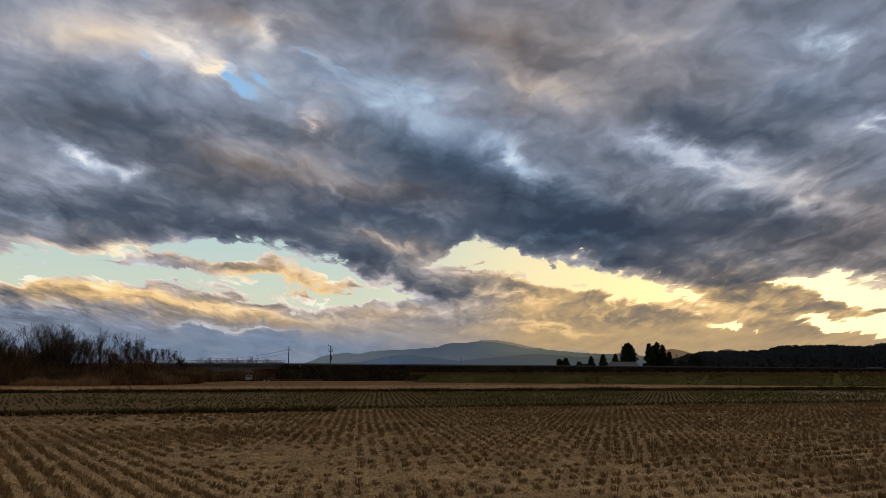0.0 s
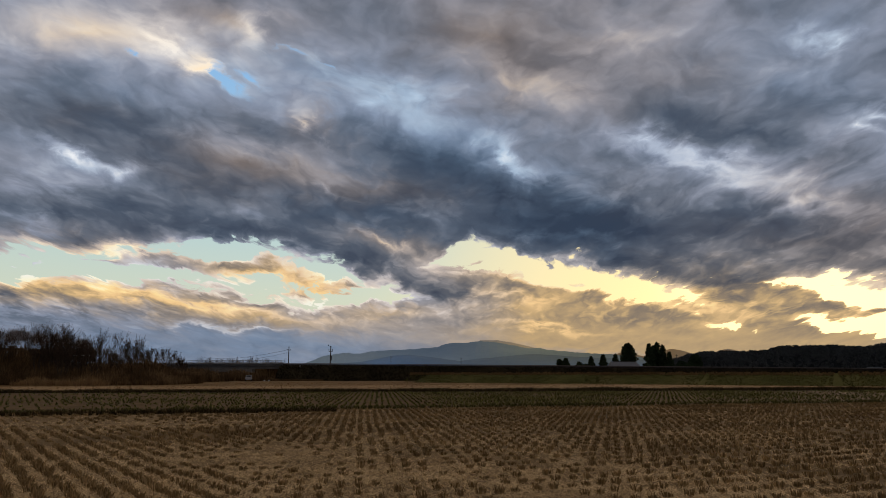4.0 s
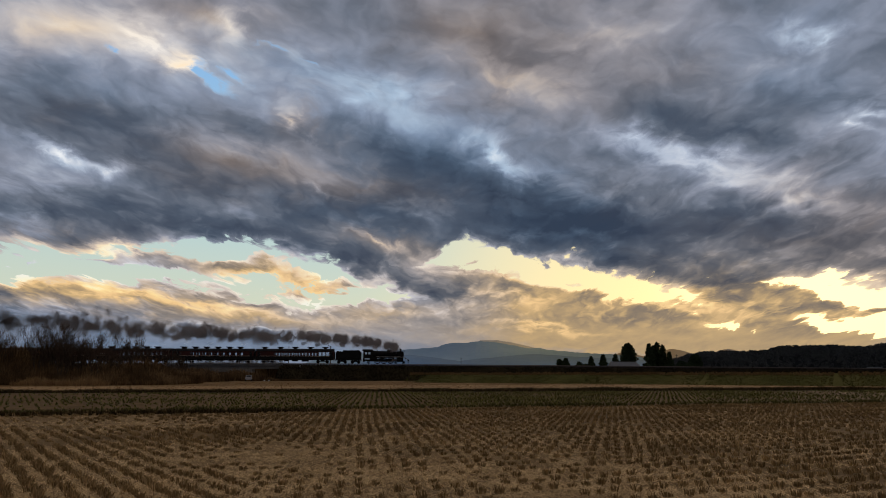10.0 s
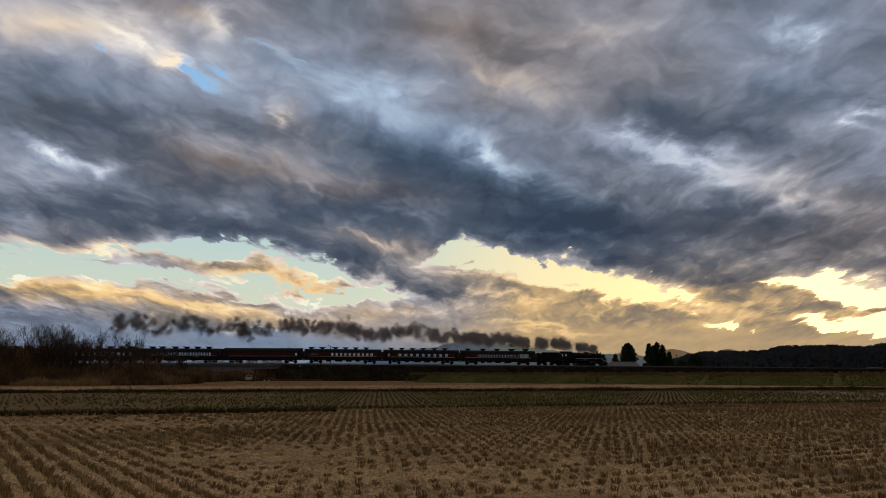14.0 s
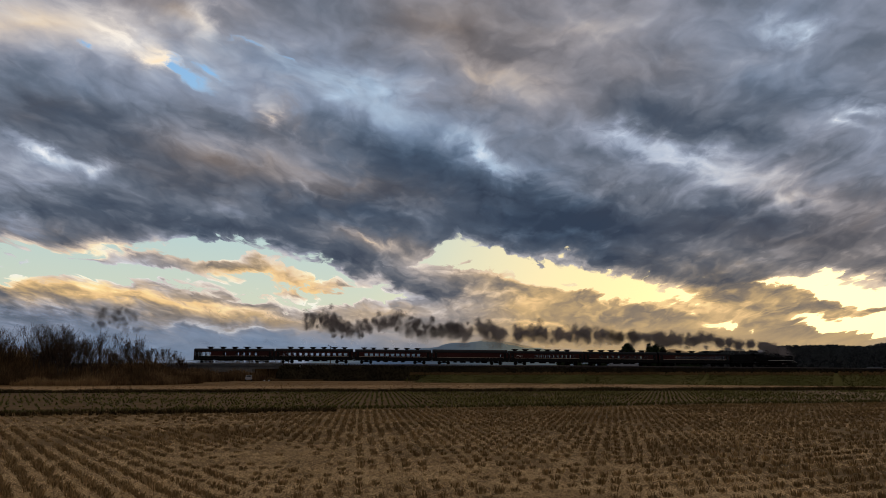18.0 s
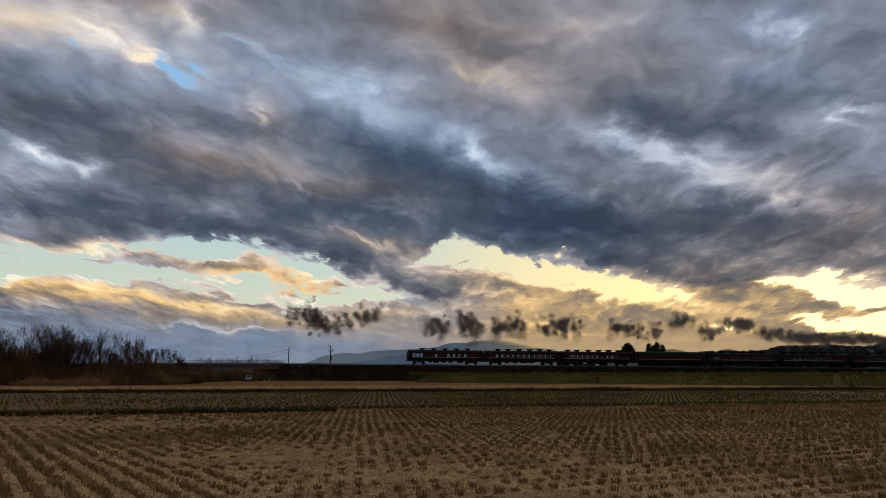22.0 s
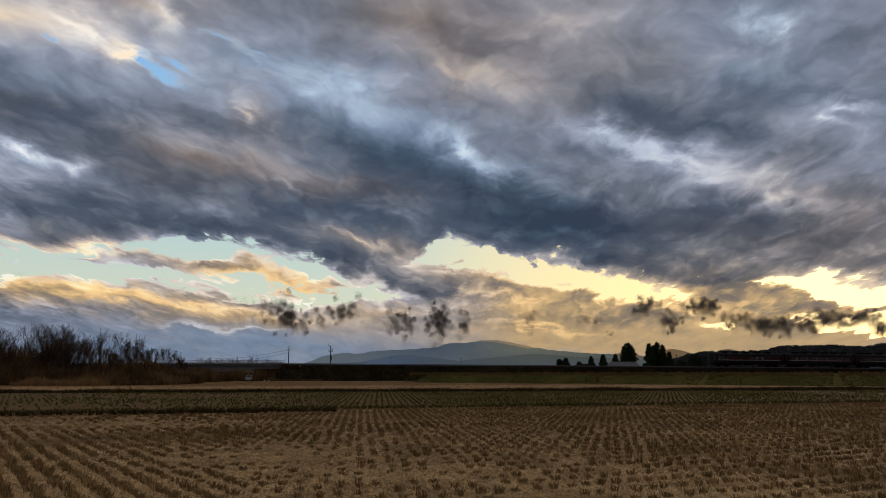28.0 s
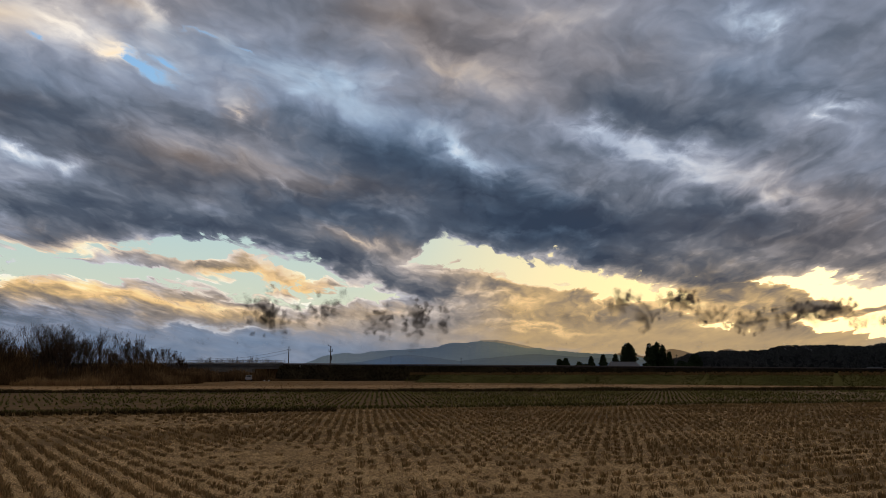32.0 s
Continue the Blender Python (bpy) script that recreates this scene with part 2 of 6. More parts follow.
def box(bm, c, s, rot=None):
    """A box at c with full sizes s."""
    m = Matrix.Translation(c) @ (rot or Matrix.Identity(4)) @ Matrix.Diagonal((*s, 1))
    return bmesh.ops.create_cube(bm, size=1.0, matrix=m)["verts"]


def bevel_all(bm, w, seg=1):
    bmesh.ops.bevel(bm, geom=list(bm.edges), offset=w, segments=seg, affect="EDGES", clamp_overlap=True)


def rod(bm, a, b, r, n=8, r2=None):
    """A tapered rod from a to b."""
    a, b = Vector(a), Vector(b)
    d = b - a
    q = d.to_track_quat("Z", "Y").to_matrix().to_4x4()
    m = Matrix.Translation((a + b) / 2) @ q
    return bmesh.ops.create_cone(bm, cap_ends=True, segments=n, radius1=r, radius2=r if r2 is None else r2, depth=d.length, matrix=m)["verts"]


def thing(name, label, category, m=None, group="", kind=""):
    e = new(name)
    if m is not None:
        e.matrix_basis = m
    return tagged(e, label, category, group, kind)


# ---------------------------------------------------------------- sky: cloud deck that drifts to the left and nearer
CLOUD_DRIFT = (-50.0, -23.0)


def deck_height(d):
    z = 150 + 112 * (1 - math.exp(-d / 1200))
    if d > 3600:
        z *= max(0.0, 1 - ((d - 3600) / 1150) ** 1.6)
    return z - 25.0 * (d > 4740)


def skyc(x, y):
    """Tangents of azimuth and height of a sky direction in the view's own grid."""
    a, b, p = (x - 784) / 1230.6, (441 - y) / 1230.6, radians(PITCH)
    f, z = math.cos(p) - b * math.sin(p), math.sin(p) + b * math.cos(p)
    return a / f, z / f


# x, y on the view's grid, half width, half height, turn in degrees, amount
BLUE_GAPS = [
    (350, 134, 60, 24, 28, -1.35), (315, 118, 34, 15, 40, -0.8), (165, 92, 40, 16, 32, -0.95), (455, 66, 60, 13, 25, -0.75), (525, 98, 60, 10, 25, -0.6), (100, 145, 40, 12, 25, -0.3), (760, 215, 50, 12, 25, -0.25), (865, 262, 40, 10, 40, -0.3), (640, 168, 36, 8, 25, -0.45),
]
LOW_CLOUDS_WEST = [
    (130, 455, 70, 8, 2, 0.75), (40, 464, 44, 4, 2, 0.5), (240, 458, 66, 13, 6, 0.95), (300, 477, 60, 9, 8, 0.85), (395, 468, 74, 13, 4, 1.3), (470, 476, 44, 11, 8, 1.1), (400, 497, 52, 6, 8, 0.5), (545, 494, 66, 12, 4, 1.0), (522, 520, 34, 9, 10, 1.25), (615, 505, 40, 8, 4, 0.8), (285, 506, 30, 5, 10, 0.35), (680, 545, 26, 6, 4, 0.7), (705, 562, 90, 12, 2, 0.9),
]
LOW_BANKS_WEST = [
    (60, 524, 230, 26, 2, 1.3), (230, 535, 150, 22, 5, 1.1), (380, 556, 170, 22, 6, 1.3), (520, 572, 150, 15, 4, 1.1), (150, 590, 420, 52, 0, 1.6), (520, 612, 380, 34, 0, 1.5), (780, 595, 260, 36, 0, 1.3), (740, 512, 60, 15, 12, 1.3), (765, 530, 40, 12, 6, 0.9), (560, 458, 120, 12, 10, 0.8), (670, 478, 80, 14, 14, 1.0),
]
LOW_CLOUDS_EAST = [
    (800, 482, 60, 15, 10, 1.2), (830, 502, 100, 20, 12, 1.3), (885, 528, 120, 18, 8, 1.4), (960, 514, 60, 13, 14, 0.9), (1008, 534, 46, 14, 10, 1.1), (850, 562, 140, 20, 4, 1.4), (985, 562, 110, 15, 4, 1.2), (1120, 548, 110, 11, 2, 1.2), (1105, 566, 140, 14, 2, 1.4), (1203, 548, 46, 9, 8, 1.0), (1000, 592, 180, 14, 2, 1.2), (1160, 586, 90, 9, 2, 1.0), (1245, 556, 60, 4, 10, 0.6), (1312, 560, 24, 4, 8, 0.7), (905, 476, 26, 8, 30, 0.5), (1080, 612, 200, 10, 0, 1.0),
]
LOW_BANKS_EAST = [
    (1378, 580, 56, 11, 2, 1.3), (1400, 591, 80, 7, 2, 1.2), (1470, 595, 70, 5, -2, 0.9), (1350, 553, 56, 8, 4, 1.0), (1432, 552, 70, 5, 2, 0.9), (1335, 528, 80, 18, 4, 1.3), (1420, 535, 40, 8, 14, 0.7), (1560, 556, 24, 7, 0, 1.0), (1520, 538, 14, 4, 0, 0.7), (1270, 607, 230, 9, -2, 1.1), (1240, 590, 14, 3, 0, 0.6), (1470, 612, 160, 7, -3, 0.8), (1500, 496, 40, 7, 12, 0.5), (1345, 514, 130, 20, 4, 1.2),
]
VEIL_EAST = [
    (1190, 546, 150, 9, 6, 0.9), (1295, 546, 120, 9, 8, 0.9), (1250, 578, 130, 9, 2, 0.7), (1480, 545, 100, 6, 5, 0.8), (1530, 562, 60, 6, 0, 0.8), (1030, 512, 110, 8, 16, 0.7), (1450, 530, 60, 5, 10, 0.6), (1320, 592, 110, 8, 0, 0.7),
]
SUN_GAPS = [
    (1480, 520, 100, 12, 10, -1.0), (1425, 500, 36, 8, 8, -0.6), (1130, 530, 120, 8, 8, -0.9), (930, 480, 110, 9, 20, -0.5), (1300, 578, 56, 14, 0, -0.8), (1450, 570, 50, 11, 10, -0.9), (1545, 580, 60, 16, 0, -0.7), (600, 530, 130, 16, 2, -0.6), (370, 436, 80, 10, 6, -0.7), (120, 482, 230, 9, 2, -0.6), (1250, 535, 70, 8, 12, -0.5), (700, 528, 50, 12, 0, -0.6),
]
LIT_WEST = [
    (60, 30, 190, 60, 12, 0.25), (230, 80, 360, 100, 14, 0.18), (200, 45, 130, 30, 20, 0.16), (385, 25, 40, 36, 60, 0.34), (330, 30, 90, 40, 10, 0.12), (290, 108, 40, 17, 25, 0.5), (215, 62, 44, 13, 30, 0.24), (75, 268, 56, 15, 40, 0.42), (150, 288, 74, 13, 10, 0.32), (40, 290, 90, 34, 10, 0.2), (90, 330, 90, 24, 10, 0.12), (50, 395, 60, 14, 15, 0.16), (500, 208, 54, 14, 58, 0.27), (400, 262, 120, 20, 15, 0.14), (620, 160, 200, 55, 22, 0.17), (740, 200, 110, 50, 20, 0.11), (560, 336, 60, 9, 15, 0.18),
]
LIT_EAST = [
    (850, 112, 110, 34, 22, 0.13), (890, 142, 80, 24, 15, 0.08), (1060, 75, 120, 60, 20, 0.14), (1250, 80, 140, 60, 10, 0.12), (1413, 50, 56, 24, 5, 0.32), (1540, 192, 60, 17, 5, 0.34), (1502, 216, 24, 16, 20, 0.30), (1520, 250, 90, 50, 0, 0.11), (1120, 247, 140, 22, 24, 0.20), (1240, 290, 150, 24, 18, 0.22), (1400, 340, 160, 26, 14, 0.20), (860, 262, 60, 22, 35, 0.24), (920, 295, 90, 18, 28, 0.15), (1080, 362, 110, 12, 15, 0.1), (1200, 470, 40, 13, 10, 0.17), (930, 412, 130, 7, 8, 0.14), (760, 552, 220, 40, 0, 0.12),
]
DARK_WEST = [
    (60, 190, 190, 34, 6, -0.12), (200, 245, 220, 44, 14, -0.18), (420, 225, 110, 24, 15, -0.17), (370, 325, 200, 44, 10, -0.12), (620, 255, 120, 30, 20, -0.15), (720, 300, 160, 50, 14, -0.17), (450, 415, 300, 26, 8, -0.20), (720, 400, 170, 36, 12, -0.20), (230, 395, 200, 24, 8, -0.10), (600, 455, 150, 20, 12, -0.18), (740, 512, 70, 20, 12, -0.25), (150, 612, 520, 40, 0, -0.03), (140, 160, 120, 26, 14, -0.05), (765, 570, 90, 20, 0, -0.1), (170, 360, 330, 70, 8, -0.13), (640, 120, 120, 60, 20, -0.05),
]
DARK_EAST = [
    (830, 50, 120, 50, 10, -0.09), (900, 90, 70, 24, 10, -0.07), (1270, 235, 170, 30, 12, -0.20), (880, 340, 190, 44, 10, -0.22), (1010, 385, 200, 34, 8, -0.16), (1240, 370, 200, 30, 10, -0.13), (1090, 455, 280, 38, 10, -0.26), (1350, 160, 180, 50, 10, -0.07), (1280, 490, 200, 34, 8, -0.16), (1490, 430, 180, 40, 4, -0.10), (1440, 268, 90, 30, 10, -0.08), (1180, 190, 140, 30, 20, -0.05), (850, 525, 120, 40, 8, -0.08), (1100, 560, 130, 20, 0, -0.12), (1390, 582, 80, 14, 0, -0.12), (1330, 410, 420, 70, 4, -0.15), (970, 405, 280, 56, 8, -0.12),
]
PEACH = [
    (40, 430, 90, 12, 8, 0.30), (180, 440, 70, 10, 10, 0.30), (395, 458, 70, 8, 4, 0.34), (470, 472, 44, 8, 10, 0.32), (570, 492, 60, 9, 4, 0.25), (525, 524, 36, 7, 10, 0.38), (90, 503, 240, 10, 3, 0.34), (270, 526, 130, 10, 8, 0.32), (420, 550, 150, 8, 6, 0.32), (350, 578, 60, 5, 6, 0.30), (450, 584, 60, 4, 2, 0.25), (668, 425, 60, 10, 22, 0.34), (800, 478, 60, 7, 8, 0.26), (890, 465, 100, 14, 25, 0.40), (900, 522, 60, 6, 10, 0.24), (960, 580, 100, 5, 8, 0.26),
]
COOL_LIGHT = [
    (460, 85, 150, 34, 25, 0.7), (640, 160, 220, 56, 25, 0.75), (860, 280, 170, 50, 25, 0.8), (930, 370, 260, 46, 12, 0.7), (1080, 455, 260, 36, 12, 0.8), (1350, 140, 210, 80, 10, 0.7), (1190, 300, 190, 40, 18, 0.25), (250, 250, 260, 50, 10, 0.35), (700, 270, 260, 60, 20, 0.6), (130, 150, 130, 40, 15, 0.5), (340, 130, 80, 40, 25, 0.6), (680, 400, 190, 30, 14, 0.6), (200, 610, 440, 34, 0, 0.75), (600, 615, 300, 30, 0, 0.55), (1410, 50, 90, 50, 5, 0.5), (80, 290, 90, 30, 10, 0.4),
]
WARM_LIGHT = [
    (1000, 60, 330, 110, 10, 0.55), (320, 15, 180, 60, 10, 0.85), (60, 40, 190, 70, 10, 0.9), (80, 190, 160, 34, 5, 0.3), (400, 290, 190, 50, 12, 0.9), (640, 335, 150, 30, 10, 0.6), (500, 205, 60, 36, 50, 0.8), (285, 107, 50, 26, 20, 0.9), (880, 130, 190, 60, 20, 0.6), (800, 40, 140, 60, 15, 0.5), (1530, 390, 160, 80, 5, 0.55), (1400, 430, 240, 44, 5, 0.5), (660, 424, 90, 18, 15, 0.9), (60, 432, 230, 26, 3, 0.9), (1130, 130, 160, 70, 10, 0.3), (1430, 340, 140, 40, 10, 0.4),
]
SUN_GLOW = [
    (1380, 578, 200, 50, 0, 0.7), (1340, 510, 220, 34, 8, 0.5), (1420, 540, 440, 80, 0, 1.0), (900, 495, 260, 50, 12, 0.75), (420, 478, 150, 30, 6, 0.9), (560, 506, 120, 28, 8, 0.9), (280, 535, 330, 26, 5, 0.9), (100, 510, 250, 20, 3, 0.85), (1030, 592, 320, 36, 0, 0.7), (450, 565, 200, 20, 4, 0.6), (1140, 562, 240, 46, 0, 0.75), (1250, 608, 420, 26, 0, 0.9), (930, 545, 160, 34, 4, 0.35), (180, 440, 160, 14, 6, 0.55), (680, 556, 100, 14, 0, 0.5),
]
# lower edge of the main deck: x, y on the view's grid
DECK_EDGE = [(-300, 445), (0, 446), (150, 449), (255, 448), (310, 432), (400, 438), (450, 456), (560, 474), (650, 496), (715, 512), (765, 446), (800, 434), (870, 446), (960, 472), (1050, 494), (1150, 508), (1250, 530), (1330, 526), (1400, 502), (1460, 496), (1568, 520), (1800, 526)]


def srgb(r, g, b):
    return tuple((c / 255 / 12.92) if c < 10 else ((c / 255 + 0.055) / 1.055) ** 2.4 for c in (r, g, b))


def cloud_material():
    m, t, out = nodes("cloud_layer")
    tc = t.nodes.new("ShaderNodeTexCoord")
    sep = t.nodes.new("ShaderNodeSeparateXYZ")
    t.links.new(tc.outputs["Object"], sep.inputs[0])
    fwd = mathn(t, "MAXIMUM", sep.outputs[1], 1.0)
    u = mathn(t, "DIVIDE", sep.outputs[0], fwd)
    w = mathn(t, "MAXIMUM", mathn(t, "DIVIDE", mathn(t, "SUBTRACT", sep.outputs[2], EYE), fwd), 0.0)
    comb = t.nodes.new("ShaderNodeCombineXYZ")
    t.links.new(u, comb.inputs[0])
    t.links.new(w, comb.inputs[1])

    def domain(x, y, turn, stretch):
        c = t.nodes.new("ShaderNodeCombineXYZ")
        t.links.new(x, c.inputs[0])
        t.links.new(y, c.inputs[1])
        n = t.nodes.new("ShaderNodeMapping")
        n.vector_type = "TEXTURE"
        n.inputs["Rotation"].default_value = (0, 0, radians(turn))
        n.inputs["Scale"].default_value = (stretch, 1.0, 1)
        t.links.new(c.outputs[0], n.inputs["Vector"])
        return n.outputs[0]

    # wide swells follow an eased plan of the layer, billows a rounder space that tightens towards the horizon
    den = mathn(t, "ADD", w, 0.25)
    wide = domain(mathn(t, "DIVIDE", u, den), mathn(t, "DIVIDE", 1.0, den), 28, 1.45)
    log = mathn(t, "MULTIPLY", mathn(t, "LOGARITHM", mathn(t, "ADD", w, 0.085), 2.71828), -0.95)
    near = domain(mathn(t, "DIVIDE", u, mathn(t, "ADD", w, 0.21)), log, 15, 1.2)
    warp = noise_tex(t, near, 4.2, 4, 0.55)
    near = vmath(t, "ADD", near, vmath(t, "MULTIPLY", vmath(t, "SUBTRACT", warp.outputs["Color"], (0.5, 0.5, 0.5)), (0.2, 0.2, 0)))
    n1 = mathn(t, "SUBTRACT", noise_tex(t, wide, 3.2, 6, 0.55).outputs["Fac"], 0.5)
    n2 = mathn(t, "SUBTRACT", noise_tex(t, near, 5.5, 10, 0.60).outputs["Fac"], 0.5)
    lean = vmath(t, "ADD", near, (0.045, 0.05, 0))
    n2l = mathn(t, "SUBTRACT", noise_tex(t, near, 5.5, 4.5, 0.55).outputs["Fac"], 0.5)
    n2s = mathn(t, "SUBTRACT", noise_tex(t, lean, 5.5, 3, 0.55).outputs["Fac"], 0.5)
    n3 = mathn(t, "SUBTRACT", noise_tex(t, near, 21.0, 7, 0.62).outputs["Fac"], 0.5)
    vor = t.nodes.new("ShaderNodeTexVoronoi")
    vor.feature = "SMOOTH_F1"
    vor.inputs["Scale"].default_value = 15.0
    vor.inputs["Smoothness"].default_value = 0.35
    vor.inputs["Detail"].default_value = 2.0
    t.links.new(near, vor.inputs["Vector"])
    billow = mathn(t, "SUBTRACT", 0.42, vor.outputs["Distance"])
    # ragged grid for the placed banks and gaps
    rag = noise_tex(t, near, 6.5, 6, 0.58)
    off = vmath(t, "MULTIPLY", vmath(t, "SUBTRACT", rag.outputs["Color"], (0.5, 0.5, 0.5)), (0.20, 0.11, 0))
    sc = t.nodes.new("ShaderNodeVectorMath")
    sc.operation = "SCALE"
    t.links.new(off, sc.inputs[0])
    t.links.new(smooth(t, w, 0.0, 0.4, 0.35, 1.0, "LINEAR"), sc.inputs["Scale"])
    grid = vmath(t, "ADD", comb.outputs[0], sc.outputs[0])

    def bank(acc, x, y, rx, ry, turn, amount):
        cx, cy = skyc(x, y)
        n = t.nodes.new("ShaderNodeMapping")
        n.vector_type = "TEXTURE"
        n.inputs["Location"].default_value = (cx, cy, 0)
        n.inputs["Rotation"].default_value = (0, 0, radians(-turn))
        n.inputs["Scale"].default_value = (rx / 1230 * 2.0, ry / 1230 * 2.0, 1)
        t.links.new(grid, n.inputs["Vector"])
        g = t.nodes.new("ShaderNodeTexGradient")
        g.gradient_type = "QUADRATIC_SPHERE"
        t.links.new(n.outputs[0], g.inputs["Vector"])
        return mathn(t, "MULTIPLY_ADD", g.outputs["Fac"], amount, acc)

    def banks(acc, *lists):
        for b in itertools.chain(*lists):
            acc = bank(acc, *b)
        return acc

    # cover: 0 open sky, 1 cloud
    gsep = t.nodes.new("ShaderNodeSeparateXYZ")
    t.links.new(grid, gsep.inputs[0])
    u0, u1 = skyc(-300, 470)[0], skyc(1800, 470)[0]
    edge_w = mathn(t, "MULTIPLY", ramp(t, smooth(t, gsep.outputs[0], u0, u1, kind="LINEAR"), [((skyc(x, 470)[0] - u0) / (u1 - u0), (skyc(x, y)[1] / 0.25,) * 3) for x, y in DECK_EDGE]), 0.25)
    deck = mathn(t, "MULTIPLY_ADD", mathn(t, "SUBTRACT", gsep.outputs[1], edge_w), 30.0, 0.5)
    deck = mathn(t, "MINIMUM", deck, smooth(t, w, 0.2, 0.3, 1.25, 1.7, "LINEAR"))
    puff = mathn(t, "MULTIPLY_ADD", n2, 0.75, mathn(t, "MULTIPLY_ADD", billow, 0.5, mathn(t, "MULTIPLY", n3, 0.55)))
    low = mathn(t, "MULTIPLY_ADD", n1, 0.5, 0.10)
    for x, y, rx, ry, turn, amount in itertools.chain(LOW_CLOUDS_WEST, LOW_BANKS_WEST, LOW_CLOUDS_EAST, LOW_BANKS_EAST, VEIL_EAST):
        low = bank(low, x, y, rx * 1.22, ry * 1.35, turn, amount * 1.1)
    low = mathn(t, "MINIMUM", mathn(t, "ADD", low, smooth(t, w, 0.03, 0.06, 1.2, 0.0)), 1.4)
    cover = banks(mathn(t, "MAXIMUM", deck, low), SUN_GAPS)
    for x, y, rx, ry, turn, amount in BLUE_GAPS:
        cover = bank(cover, x, y, rx, ry, turn, amount * 1.4)
    cover = mathn(t, "MULTIPLY_ADD", puff, smooth(t, w, 0.10, 0.24, 1.3, 1.0, "LINEAR"), cover)
    crisp = smooth(t, w, 0.12, 0.32, 1.7, 0.32, "LINEAR")
    alpha = smooth(t, mathn(t, "MULTIPLY_ADD", mathn(t, "SUBTRACT", cover, 0.5), crisp, 0.5), 0.34, 0.64)
    edge = mathn(t, "SUBTRACT", 1.0, smooth(t, cover, 0.5, 1.15))
    # tone: dark underside to sunlit
    tone = mathn(t, "MULTIPLY_ADD", n1, 0.28, smooth(t, w, 0.14, 0.26, 0.56, 0.525, "LINEAR"))
    tone = mathn(t, "MULTIPLY_ADD", mathn(t, "SUBTRACT", n2l, n2s), smooth(t, w, 0.1, 0.3, 0.95, 0.34, "LINEAR"), tone)
    tone = mathn(t, "MULTIPLY_ADD", n2, -0.16, tone)
    tone = mathn(t, "MULTIPLY_ADD", n3, smooth(t, w, 0.1, 0.3, 0.36, 0.11, "LINEAR"), tone)
    tone = mathn(t, "MULTIPLY_ADD", billow, smooth(t, w, 0.1, 0.3, 0.22, 0.10, "LINEAR"), tone)
    # the far bank at the horizon is smooth
    tone = mathn(t, "MULTIPLY_ADD", mathn(t, "SUBTRACT", tone, 0.53), smooth(t, w, 0.05, 0.11, 0.15, 1.0, "LINEAR"), 0.53)
    tone = banks(tone, LIT_WEST, LIT_EAST, DARK_WEST, DARK_EAST, PEACH)
    tone = mathn(t, "MULTIPLY_ADD", mathn(t, "MULTIPLY", edge, smooth(t, w, 0.045, 0.09)), smooth(t, w, 0.12, 0.28, 0.34, 0.03, "LINEAR"), tone)
    aim = t.nodes.new("ShaderNodeSeparateXYZ")
    t.links.new(vmath(t, "NORMALIZE", tc.outputs["Object"]), aim.inputs[0])
    warm = banks(mathn(t, "MULTIPLY_ADD", n1, 0.6, smooth(t, aim.outputs[2], 0.45, 0.8, 0.05, 1.0, "LINEAR")), WARM_LIGHT)
    gold = banks(mathn(t, "MULTIPLY", n2, 0.3), SUN_GLOW)
    cool = banks(mathn(t, "MULTIPLY_ADD", n2, 0.5, 0.22), COOL_LIGHT)
    col = ramp(t, tone, [(0.12, srgb(56, 66, 84)), (0.3, srgb(78, 88, 104)), (0.42, srgb(104, 112, 126)), (0.56, srgb(140, 147, 165)), (0.72, srgb(184, 191, 208)), (0.95, srgb(238, 240, 245))])
    cold = ramp(t, tone, [(0.12, srgb(50, 63, 82)), (0.3, srgb(70, 87, 108)), (0.42, srgb(92, 110, 133)), (0.56, srgb(126, 145, 171)), (0.72, srgb(170, 194, 219)), (0.95, srgb(232, 242, 252))])
    colw = ramp(t, tone, [(0.12, srgb(72, 68, 72)), (0.3, srgb(94, 88, 88)), (0.42, srgb(120, 111, 109)), (0.56, srgb(156, 144, 138)), (0.72, srgb(206, 187, 168)), (0.95, srgb(255, 234, 204))])
    colg = ramp(t, tone, [(0.12, srgb(84, 84, 90)), (0.3, srgb(116, 108, 102)), (0.42, srgb(150, 132, 110)), (0.56, srgb(196, 166, 122)), (0.72, srgb(240, 200, 144)), (0.9, srgb(255, 224, 160)), (1.0, srgb(255, 245, 196))])
    col = mixc(t, cool, col, cold)
    col = mixc(t, warm, col, colw)
    col = mixc(t, gold, col, colg)
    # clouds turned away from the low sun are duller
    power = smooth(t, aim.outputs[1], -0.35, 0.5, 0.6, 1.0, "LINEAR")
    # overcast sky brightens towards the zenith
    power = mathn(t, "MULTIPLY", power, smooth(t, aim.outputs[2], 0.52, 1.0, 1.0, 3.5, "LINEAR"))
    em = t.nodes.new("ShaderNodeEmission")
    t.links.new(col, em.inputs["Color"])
    tr = t.nodes.new("ShaderNodeBsdfTransparent")
    mx = t.nodes.new("ShaderNodeMixShader")
    t.links.new(alpha, mx.inputs[0])
    t.links.new(tr.outputs[0], mx.inputs[1])
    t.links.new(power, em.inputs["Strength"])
    t.links.new(em.outputs[0], mx.inputs[2])
    t.links.new(mx.outputs[0], out.inputs["Surface"])
    m.cycles.emission_sampling = "NONE"
    return m


